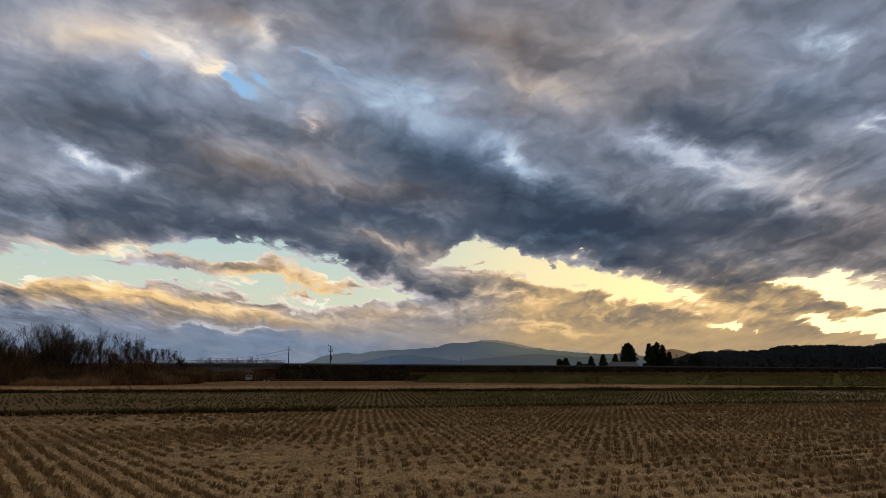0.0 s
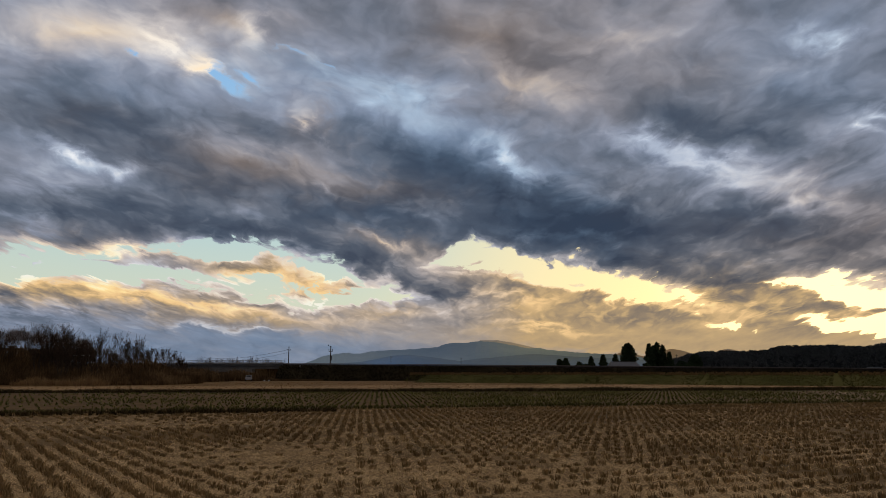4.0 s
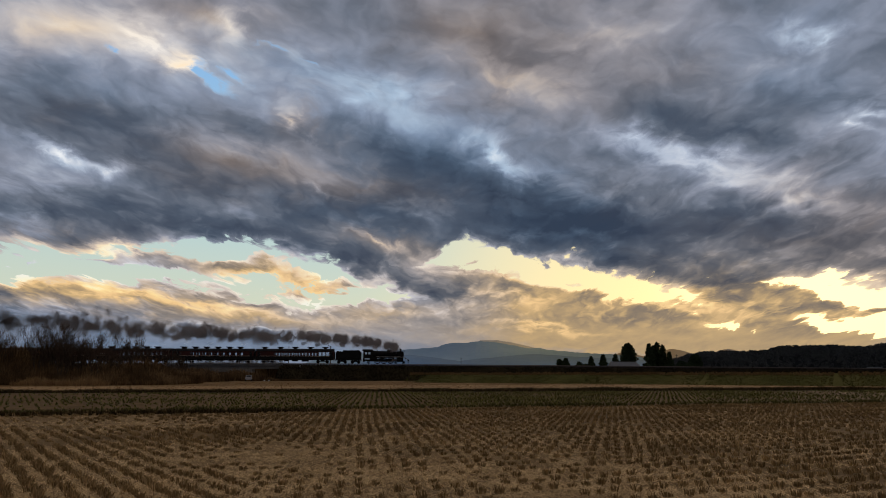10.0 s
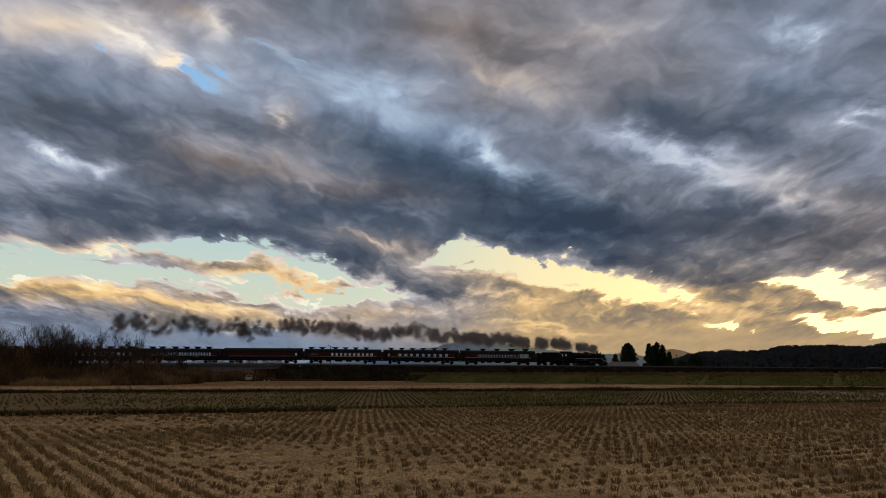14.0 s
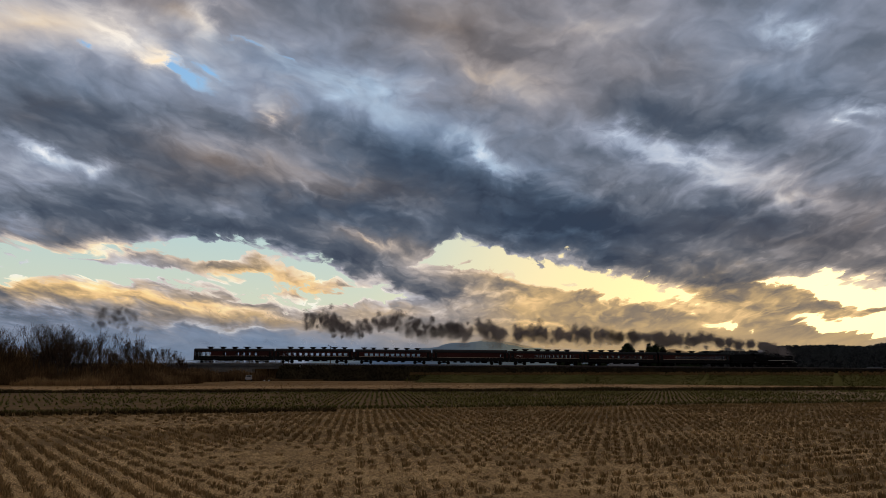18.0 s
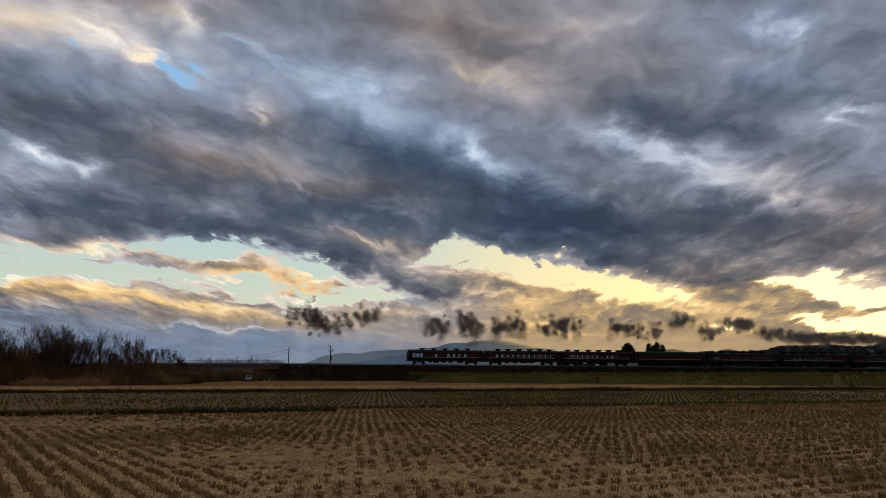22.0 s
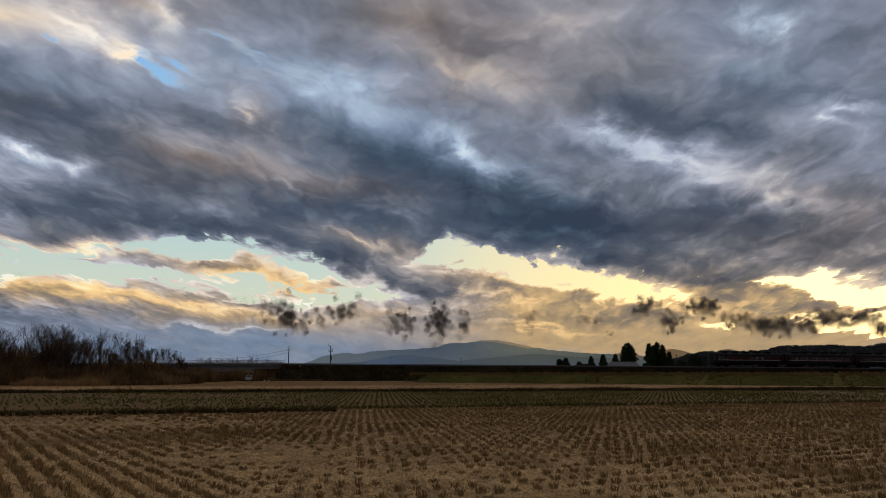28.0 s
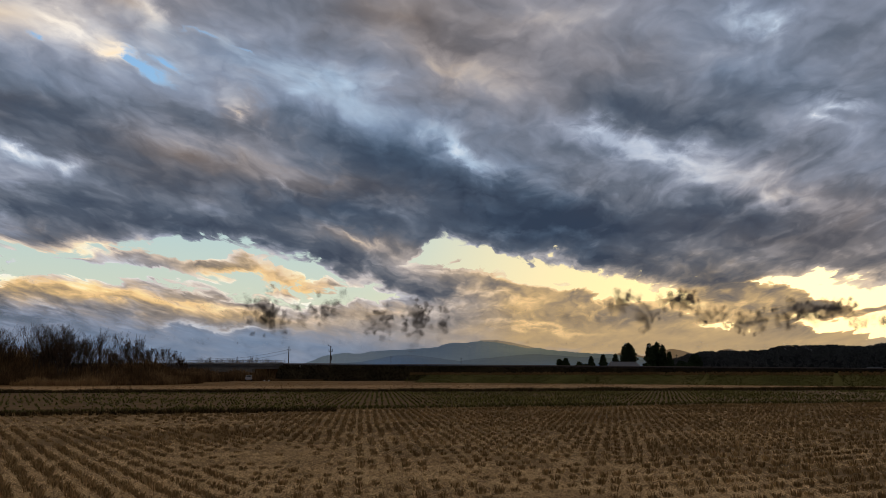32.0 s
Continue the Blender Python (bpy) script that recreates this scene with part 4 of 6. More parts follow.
def coach(label, windows, vents, big_end=0, panel=(), high=False, lamps=(), mast=()):
    """A coach 20.9 m over its couplers, centred on x = 0. windows: (x centre, width); vents: x of the roof units."""
    th = thing("railway_coach", label, "railway coach", group="coaches of the train")
    half = 10.15
    zf, zb, zs, zt = 1.0, 1.82, 2.02, 3.18      # floor, stripe, sill, eaves
    win = [(x - w / 2, x + w / 2, zs, 2.78) for x, w in windows]
    if big_end:
        e0 = half - 4.2
        big = [(e0 + i * 1.02, e0 + i * 1.02 + 0.9, 1.75, 2.95) for i in range(4)]
        win = [h for h in win if h[1] < e0 - 0.1] + big
    if big_end < 0:
        win = [(-b, -a, c, d) for a, b, c, d in win]
    for y in (-1.4, 1.4):
        bm = bmesh.new()
        side_wall(bm, -half, half, zb, zt, y, win)
        s = part("side_wall", bm, M_MAROON, th)
        for h in win:
            bm = bmesh.new()
            box(bm, ((h[0] + h[1]) / 2, y, (h[2] + h[3]) / 2), (h[1] - h[0], 0.012, h[3] - h[2]))
            part("window_pane", bm, M_GLASS, s)
        bm = bmesh.new()
        box(bm, (0, y * 1.004, 1.41), (2 * half, 0.07, 0.82))
        part("lower_panel", bm, M_DARKPAINT, th)
        bm = bmesh.new()
        box(bm, (0, y * 1.03, 1.86), (2 * half - 1.8, 0.02, 0.085))
        part("cream_stripe", bm, M_STRIPE, th)
        bm = bmesh.new()
        box(bm, (0, y * 1.03, zt - 0.06), (2 * half, 0.03, 0.10))
        part("gutter", bm, M_DARKPAINT, th)
        for dx in (-half + 0.75, half - 0.75):
            bm = bmesh.new()
            box(bm, (dx, y * 1.035, 2.05), (0.7, 0.03, 1.9))
            d = part("door", bm, M_DARKPAINT, th)
            bm = bmesh.new()
            box(bm, (dx, y * 1.052, 2.45), (0.42, 0.02, 0.6))
            part("door_pane", bm, M_GLASS, d)
    for dx in (-half, half):
        bm = bmesh.new()
        side_wall(bm, -1.37, 1.37, zf, zt, 0, [(-0.95, -0.5, 1.9, 2.8), (0.5, 0.95, 1.9, 2.8)] if abs(dx) else [])
        bmesh.ops.transform(bm, matrix=Matrix.Translation((dx, 0, 0)) @ Matrix.Rotation(radians(90), 4, "Z"), verts=bm.verts)
        part("end_wall", bm, M_DARKPAINT, th)
        bm = bmesh.new()
        sg = 1 if dx > 0 else -1
        for y in (-0.45, 0.45):
            box(bm, (dx + sg * 0.16, y, 2.1), (0.28, 0.08, 2.0))
        box(bm, (dx + sg * 0.16, 0, 3.08), (0.28, 0.9, 0.08))
        part("gangway", bm, M_TYRE, th)
        bm = bmesh.new()
        rod(bm, (dx, 0, 0.88), (dx + sg * 0.3, 0, 0.88), 0.09, 8)
        box(bm, (dx + sg * 0.28, 0, 0.88), (0.18, 0.3, 0.3))
        part("coupler", bm, M_SOOT, th)
    bm = bmesh.new()
    box(bm, (0, 0, zf + 0.03), (2 * half - 0.1, 2.74, 0.1))
    part("floor_plate", bm, M_SOOT, th)
    # roof: a shallow arch
    bm = bmesh.new()
    n, rise = 10, 0.82 if high else 0.66
    for x in (-half - 0.03, half + 0.03):
        for k in range(n + 1):
            a = math.pi * k / n
            bm.verts.new((x, -1.46 * math.cos(a), zt + rise * math.sin(a) ** 0.8))
    bm.verts.ensure_lookup_table()
    for k in range(n):
        bm.faces.new((bm.verts[k], bm.verts[k + 1], bm.verts[n + 2 + k], bm.verts[n + 1 + k]))
    bm.faces.new([bm.verts[k] for k in range(n + 1)])
    bm.faces.new([bm.verts[n + 1 + k] for k in range(n + 1)][::-1])
    bm.faces.new((bm.verts[0], bm.verts[n + 1], bm.verts[2 * n + 1], bm.verts[n]))
    part("roof", bm, M_ROOF, th)
    for x in vents:
        bm = bmesh.new()
        v = box(bm, (x, 0, zt + rise + 0.17), (1.2, 1.7, 0.46))
        for q in v:
            if q.co.z < zt + rise + 0.1:
                q.co.x = x + (q.co.x - x) * 0.5
        v = box(bm, (x, 0, zt + rise + 0.38), (1.6, 1.9, 0.16))
        bevel_all(bm, 0.025)
        part("roof_unit", bm, M_ROOF, th)
    for x in mast:
        bm = bmesh.new()
        rod(bm, (x, 0.4, zt + rise - 0.1), (x, 0.4, zt + rise + 1.0), 0.05, 6)
        box(bm, (x, 0.4, zt + rise + 0.55), (0.16, 0.16, 0.5))
        part("roof_mast", bm, M_SOOT, th)
    if panel:
        bm = bmesh.new()
        x = panel[0]
        for k in range(4):
            v = box(bm, (x + k * 0.42, -1.44, 2.42 + 0.1 * math.sin(k * 2.1)), (0.5, 0.012, 0.07), Matrix.Rotation(radians(-25 + k * 16), 4, "Y"))
        part("emblem", bm, M_WHITE, th, "pale painted emblem bars")
    for y in (-0.72, 0.72):
        for i in range(int(2 * (half - 3.2) / 1.7)):
            bm = bmesh.new()
            x = -half + 3.2 + i * 1.7
            box(bm, (x, y, 1.28), (0.5, 1.0, 0.16))
            box(bm, (x - 0.25, y, 1.62), (0.12, 1.0, 0.85))
            bevel_all(bm, 0.03)
            part("seat", bm, M_SEAT, th)
    rr = random.Random(int(half * 100 + len(windows) * 7 + len(vents)))
    x = -4.4
    while x < 4.2:
        w = rr.uniform(0.7, 1.9)
        bm = bmesh.new()
        box(bm, (x + w / 2, rr.choice((-0.75, 0.75)), 0.72), (w, 0.8, rr.uniform(0.35, 0.55)))
        bevel_all(bm, 0.04)
        part("underfloor_box", bm, M_SOOT, th)
        x += w + rr.uniform(0.4, 1.3)
    bm = bmesh.new()
    for y in (-0.5, 0.5):
        box(bm, (0, y, 0.9), (2 * half, 0.12, 0.16))
    part("underframe", bm, M_SOOT, th)
    for x in (-7.15, 7.15):
        bogie(th, x)
    for x in lamps:
        bm = bmesh.new()
        rod(bm, (x, -1.30, 2.95), (x, -1.22, 2.95), 0.09, 10)
        part("ceiling_lamp", bm, M_LAMP, th, "small lit warm lamp")
    return th


def spread_(a, b, n):
    return [a + (b - a) * i / (n - 1) for i in range(n)]


def lathe(bm, prof, n=24, axis="X", at=(0, 0, 0)):
    """Turned body about an axis: prof is (along, radius)."""
    rows = []
    for p, r in prof:
        row = []
        for k in range(n):
            a = 2 * math.pi * k / n
            c, s = r * math.cos(a), r * math.sin(a)
            row.append(bm.verts.new((at[0] + p, at[1] + c, at[2] + s) if axis == "X" else (at[0] + c, at[1] + s, at[2] + p)))
        rows.append(row)
    for a, b in zip(rows, rows[1:]):
        for k in range(n):
            bm.faces.new((a[k], a[(k + 1) % n], b[(k + 1) % n], b[k]))
    bm.faces.new(rows[0][::-1])
    bm.faces.new(rows[-1])


def smooth_ob(ob):
    ob.data.polygons.foreach_set("use_smooth", [len(p.vertices) == 4 for p in ob.data.polygons])
    return ob


def locomotive():
    """A steam engine: x = 0 at the front buffer, the engine runs to -12.6."""
    th = thing("steam_locomotive", "black steam locomotive with a white running-board line, under steam", "locomotive")
    zc = 2.52
    bm = bmesh.new()
    lathe(bm, [(-3.4, 0.84), (-8.2, 0.90), (-9.1, 0.95)], 28, at=(0, 0, zc))
    boiler = smooth_ob(part("boiler", bm, M_BLACK, th))
    for x in (-4.3, -5.5, -6.7, -7.9):
        bm = bmesh.new()
        lathe(bm, [(x - 0.04, 0.915), (x + 0.04, 0.915)], 28, at=(0, 0, zc))
        part("boiler_band", bm, M_SOOT, boiler)
    bm = bmesh.new()
    lathe(bm, [(-1.45, 0.15), (-1.47, 0.55), (-1.58, 0.80), (-1.7, 0.86), (-3.4, 0.86)], 28, at=(0, 0, zc))
    smokebox = smooth_ob(part("smokebox", bm, M_SOOT, th))
    bm = bmesh.new()
    lathe(bm, [(-1.30, 0.16), (-1.36, 0.2), (-1.5, 0.2)], 16, at=(0, 0, zc + 0.98))
    part("headlamp", bm, M_BLACK, smokebox)
    bm = bmesh.new()
    lathe(bm, [(3.2, 0.36), (3.35, 0.27), (3.95, 0.25), (4.02, 0.31), (4.08, 0.31)], 20, axis="Z", at=(-2.35, 0, 0))
    smooth_ob(part("chimney", bm, M_SOOT, th))
    bm = bmesh.new()
    lathe(bm, [(-4.1, 0.34), (-3.95, 0.46), (-2.9, 0.46), (-2.75, 0.34)], 18, at=(-1.9, 0, 3.32))
    smooth_ob(part("steam_dome", bm, M_BLACK, th))
    bm = bmesh.new()
    box(bm, (-1.9, 0, 3.2), (0.5, 0.5, 0.35))
    rod(bm, (-1.9, -0.7, 3.2), (-1.9, 0.7, 3.2), 0.16, 12)
    part("feedwater_heater", bm, M_SOOT, th)
    for x, h in ((-7.3, 0.28), (-7.6, 0.34), (-8.5, 0.25)):
        bm = bmesh.new()
        rod(bm, (x, 0.15, 3.35), (x, 0.15, 3.4 + h), 0.06, 8)
        part("safety_valve", bm, M_SOOT, boiler)
    for y in (-1.22, 1.22):
        bm = bmesh.new()
        box(bm, (-5.2, y * 0.93, 1.86), (7.2, 0.62, 0.07))
        box(bm, (-0.95, y * 0.93, 1.5), (1.35, 0.6, 0.06), Matrix.Rotation(radians(32), 4, "Y"))
        part("running_board", bm, M_BLACK, th)
        bm = bmesh.new()
        box(bm, (-5.2, y * 1.19, 1.86), (7.2, 0.02, 0.075))
        box(bm, (-0.95, y * 1.19, 1.5), (1.35, 0.02, 0.065), Matrix.Rotation(radians(32), 4, "Y"))
        part("white_line", bm, M_WHITE, th, "white painted running-board edge")
        bm = bmesh.new()
        box(bm, (-2.5, y * 1.04, 2.55), (1.9, 0.04, 1.25))
        bevel_all(bm, 0.015)
        part("smoke_deflector", bm, M_BLACK, th)
        bm = bmesh.new()
        rod(bm, (-1.95, y * 0.9, 0.93), (-3.25, y * 0.9, 0.93), 0.36, 18)
        rod(bm, (-1.9, y * 0.9, 1.42), (-3.3, y * 0.9, 1.42), 0.22, 14)
        part("cylinder", bm, M_BLACK, th)
        bm = bmesh.new()
        rod(bm, (-3.3, y * 0.9, 0.93), (-4.6, y * 0.9, 0.93), 0.04, 8)
        box(bm, (-4.5, y * 0.9, 0.95), (0.4, 0.14, 0.3))
        box(bm, (-3.95, y * 0.9, 1.14), (1.4, 0.1, 0.07))
        part("piston_rod", bm, M_RAIL, th)
        bm = bmesh.new()
        box(bm, (-5.9, y * 0.72, 1.02), (8.4, 0.06, 0.5))
        part("frame_plate", bm, M_SOOT, th)
        bm = bmesh.new()
        rod(bm, (-1.65, y * 0.7, 2.75), (-9.0, y * 0.82, 2.75), 0.022, 6)
        part("handrail", bm, M_SOOT, th)
        bm = bmesh.new()
        rod(bm, (-6.6, y * 0.95, 1.55), (-7.9, y * 0.95, 1.55), 0.2, 12)
        part("air_tank", bm, M_SOOT, th)
    bm = bmesh.new()
    lathe(bm, [(-8.95, 0.96), (-9.1, 1.0), (-10.3, 1.02)], 26, at=(0, 0, zc - 0.02))
    box(bm, (-9.6, 0, 1.5), (1.9, 1.5, 1.0))
    part("firebox", bm, M_BLACK, th)
    bm = bmesh.new()
    box(bm, (-9.7, 0, 1.0), (1.8, 1.9, 0.7))
    bevel_all(bm, 0.1)
    part("ash_pan", bm, M_SOOT, th)
    for y in (-1.0, 1.0):
        bm = bmesh.new()
        box(bm, (-4.3, y, 1.45), (0.5, 0.1, 0.7))
        rod(bm, (-3.3, y, 1.42), (-5.6, y, 1.3), 0.045, 6)
        rod(bm, (-5.0, y, 1.7), (-4.95, y, 0.95), 0.05, 6)
        part("valve_gear", bm, M_SOOT, th)
        bm = bmesh.new()
        box(bm, (-11.3, y * 0.95, 0.95), (2.2, 0.08, 0.4))
        part("trailing_frame", bm, M_SOOT, th)
    # cab
    for y in (-1.36, 1.36):
        bm = bmesh.new()
        side_wall(bm, -12.3, -9.9, 1.55, 3.45, y, [(-11.9, -11.3, 2.45, 3.1), (-11.0, -10.4, 2.45, 3.1)], 0.05)
        part("cab_side", bm, M_BLACK, th)
        bm = bmesh.new()
        box(bm, (-12.15, y * 0.97, 1.05), (0.45, 0.05, 1.0))
        part("cab_step", bm, M_SOOT, th)
    bm = bmesh.new()
    side_wall(bm, -1.34, 1.34, 1.55, 3.45, 0, [(-1.2, -0.95, 2.7, 3.2), (0.95, 1.2, 2.7, 3.2)], 0.05)
    bmesh.ops.transform(bm, matrix=Matrix.Translation((-9.92, 0, 0)) @ Matrix.Rotation(radians(90), 4, "Z"), verts=bm.verts)
    part("cab_front", bm, M_BLACK, th)
    bm = bmesh.new()
    n = 8
    for x in (-12.6, -9.75):
        for r in (1.0, 0.0):
            for k in range(n + 1):
                a = math.pi * k / n
                bm.verts.new((x, -1.48 * math.cos(a), 3.42 + 0.42 * math.sin(a) - 0.06 * (1 - r)))
    bm.verts.ensure_lookup_table()
    v, q = bm.verts, n + 1
    for k in range(n):
        bm.faces.new((v[k], v[k + 1], v[2 * q + k + 1], v[2 * q + k]))
        bm.faces.new((v[q + k + 1], v[q + k], v[3 * q + k], v[3 * q + k + 1]))
        bm.faces.new((v[k + 1], v[k], v[q + k], v[q + k + 1]))
        bm.faces.new((v[2 * q + k], v[2 * q + k + 1], v[3 * q + k + 1], v[3 * q + k]))
    part("cab_roof", bm, M_BLACK, th)
    bm = bmesh.new()
    box(bm, (-11.2, 0, 1.5), (2.5, 2.6, 0.1))
    part("cab_floor", bm, M_SOOT, th)
    # front end
    bm = bmesh.new()
    box(bm, (-0.32, 0, 1.05), (0.16, 2.5, 0.42))
    part("buffer_beam", bm, M_BLACK, th)
    bm = bmesh.new()
    rod(bm, (-0.3, 0, 0.88), (0.0, 0, 0.88), 0.1, 8)
    box(bm, (-0.06, 0, 0.88), (0.2, 0.3, 0.32))
    part("coupler", bm, M_SOOT, th)
    bm = bmesh.new()
    for y in spread_(-1.0, 1.0, 9):
        rod(bm, (-0.35, y, 0.85), (-0.12, y * 0.85, 0.2), 0.03, 5)
    box(bm, (-0.14, 0, 0.22), (0.06, 1.8, 0.08))
    part("pilot_guard", bm, M_SOOT, th)
    bm = bmesh.new()
    box(bm, (-2.4, 0, 1.5), (1.6, 1.3, 1.0))
    part("saddle", bm, M_SOOT, th)
    wheels = []
    for x in (-1.5, -3.55):
        put_mesh("pilot_wheelset", W_SMALL, th, (x, 0, 0.43))
    for x in (-4.95, -6.75, -8.55):
        wheels.append(put_mesh("driving_wheelset", W_DRIVE, th, (x, 0, 0.875)))
    put_mesh("trailing_wheelset", W_SMALL, th, (-10.9, 0, 0.43))
    rods = []
    for y in (-0.78, 0.78):
        bm = bmesh.new()
        box(bm, (0, y, 0), (3.75, 0.06, 0.13))
        for x in (-1.8, 0, 1.8):
            rod(bm, (x, y - 0.06, 0), (x, y + 0.06, 0), 0.12, 10)
        rods.append(part("coupling_rod", bm, M_RAIL, th))
    return th, wheels, rods


def tender():
    """Tender behind the engine: x = 0 at its front, runs to -7.2."""
    th = thing("locomotive_tender", "black tender heaped with coal behind the engine", "tender")
    bm = bmesh.new()
    box(bm, (-3.6, 0, 2.12), (6.7, 2.72, 1.95))
    bevel_all(bm, 0.06, 2)
    part("tank", bm, M_BLACK, th)
    for y in (-1.28, 1.28):
        bm = bmesh.new()
        box(bm, (-2.9, y, 3.25), (4.6, 0.05, 0.34))
        part("coal_board", bm, M_BLACK, th)
    bm = bmesh.new()
    bmesh.ops.create_grid(bm, x_segments=16, y_segments=8, size=0.5)
    for q in bm.verts:
        x, y = q.co.x * 4.4, q.co.y * 2.4
        q.co = (x - 2.9, y, 3.12 + 0.42 * math.exp(-(y / 0.9) ** 2) + 0.18 * noise.noise(Vector((x * 2.1, y * 2.1, 3))))
    part("coal", bm, M_SOOT, th, "heap of black coal")
    bm = bmesh.new()
    box(bm, (-6.5, 0, 3.2), (0.5, 0.6, 0.2))
    rod(bm, (-5.9, 0.5, 3.08), (-5.9, 0.5, 3.32), 0.2, 12)
    part("water_hatch", bm, M_BLACK, th)
    bm = bmesh.new()
    for y in (-1.4, 1.4):
        rod(bm, (-6.6, y, 1.2), (-6.6, y, 2.7), 0.02, 6)
        part("handrail", bm, M_SOOT, th)
        bm = bmesh.new()
    box(bm, (-3.6, 0, 0.98), (6.9, 2.2, 0.26))
    part("underframe", bm, M_SOOT, th)
    bm = bmesh.new()
    rod(bm, (-6.9, 0, 0.88), (-7.3, 0, 0.88), 0.1, 8)
    part("coupler", bm, M_SOOT, th)
    for x in (-1.75, -5.35):
        bogie(th, x, 1.7)
    return th


engine, drivers, side_rods = locomotive()
tend = tender()
coaches = [
    coach("maroon observation coach with big end windows behind the tender", [(x, 0.58) for x in spread_(-5.1, 5.3, 13)], (-8.1, -4.0, -0.1, 3.9, 7.8), 1, lamps=(-7.6,)),
    coach("maroon coach with nine wide windows and six roof units", [(-8.7, 0.5)] + [(x, 0.92) for x in spread_(-5.7, 6.9, 9)], (-8.1, -5.2, -2.3, 0.6, 3.6, 6.4), lamps=(-6.6,)),
    coach("maroon coach with a pale emblem and a row of small windows", [(x, 0.72) for x in spread_(-2.9, 7.6, 10)], (-8.5, -5.6, -2.1, 0.6, 3.3, 6.1), panel=(-8.2,)),
    coach("windowless maroon lounge coach with a smooth high roof", [(8.4, 0.7)], (), high=True, lamps=(-2.4, 1.4)),
    coach("maroon coach with eleven windows and six roof units", [(x, 0.95) for x in spread_(-7.2, 6.9, 11)], (-7.8, -5.3, -2.0, 0.9, 3.7, 6.6)),
    coach("maroon coach with eleven windows and six roof units", [(-9.3, 0.45), (-8.1, 0.45)] + [(x, 0.98) for x in spread_(-6.7, 8.2, 11)], (-6.4, -3.6, -0.5, 2.4, 5.2, 7.9)),
    coach("maroon observation coach with big windows at the train's end", [(x, 0.8) for x in (-5.5, -3.9, -2.4, -0.9, 2.4, 8.6)], (-6.3, -3.1, 0.0, 3.1, 6.2), -1),
]
# ---------------------------------------------------------------- distance
def place(x, y, dist):
    """A point dist metres ahead in the sky direction (x, y) of the view's grid."""
    u, w = skyc(x, y)
    return Vector((u * dist, dist, EYE + w * dist))


def ridge(name, dist, x0, x1, peaks, floor_y, material, label, rough=1.0, depth=900.0, seed=0.0, n=220):
    """A mountain ridge: a low floor with rounded peaks (x, half width, rise) and broken crests, sloping down to the plain."""
    verts, faces = [], []
    k = 7
    for i in range(n + 1):
        x = x0 + (x1 - x0) * i / n
        if len(peaks[0]) == 3:
            rise = max(h * math.exp(-abs((x - c) / w) ** 1.5) for c, w, h in peaks) * min(1.0, (x - x0) / 110, (x1 - x) / 110)
        else:
            rise = float(np.interp(x, [q[0] for q in peaks], [q[1] for q in peaks]))
        crest = rise + rough * (1.0 * noise.fractal(Vector((x * 0.022, seed, 0)), 0.9, 2.1, 6) + 0.6 * noise.fractal(Vector((x * 0.12, seed, 5)), 0.8, 2.1, 4)) * min(1, rise / 6)
        top = place(x, floor_y - max(crest, 0.0), dist)
        for j in range(k):
            f = j / (k - 1)
            g = 9 * noise.fractal(Vector((x * 0.05, f * 5, seed)), 0.8, 2.0, 4) * math.sin(math.pi * f)
            sc = (dist - depth * (1 - f)) / dist
            verts.append((top.x * sc, dist - depth * (1 - f), max(-0.1, (top.z * f ** 1.25) + (g if top.z > 25 else 0) * 0.35) if f > 0 else -0.1))
    for i in range(n):
        for j in range(k - 1):
            a = i * k + j
            faces.append((a, a + k, a + k + 1, a + 1))
    ob = mesh_ob(name, verts, faces, material, smooth_faces=True)
    return tagged(ob, label, "mountain", kind="structure")


# no real haze lies before these ranges; their blue and warm colours imitate it
ridge("mountain_far", 3560, 540, 1200, [(540, 0), (573, 13), (609, 19), (638, 17), (660, 21), (689, 23), (733, 24), (754, 26), (776, 29), (790, 34), (800, 36), (825, 35.5), (842, 38), (878, 37), (910, 31), (936, 26), (955, 27), (968, 24), (980, 23), (1024, 19), (1060, 16), (1120, 13), (1200, 0)], 643, M_MOUNTAIN, "mountain range coloured blue-grey for haze, with a broad double summit", 1.1, 900, 1.3, 330)
ridge("mountain_east", 3650, 1000, 1420, [(1100, 60, 22), (1190, 70, 26), (1290, 70, 26)], 644, M_HAZE, "range in a pale warm colour that stands for sunlit haze", 0.8, 400, 6.0, 120)
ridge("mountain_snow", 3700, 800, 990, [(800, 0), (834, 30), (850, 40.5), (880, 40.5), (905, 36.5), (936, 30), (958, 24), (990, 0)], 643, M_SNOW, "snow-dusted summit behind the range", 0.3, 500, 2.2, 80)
ridge("mountain_near", 2600, 600, 1180, [(600, 0), (638, 2), (693, 13), (725, 15), (754, 12), (800, 6), (813, 4), (863, 9), (900, 13), (922, 15), (954, 16), (1009, 12), (1060, 10), (1120, 8), (1180, 2)], 643, M_MOUNTAIN_NEAR, "lower foothills coloured dark blue for haze", 0.8, 700, 4.1, 220)


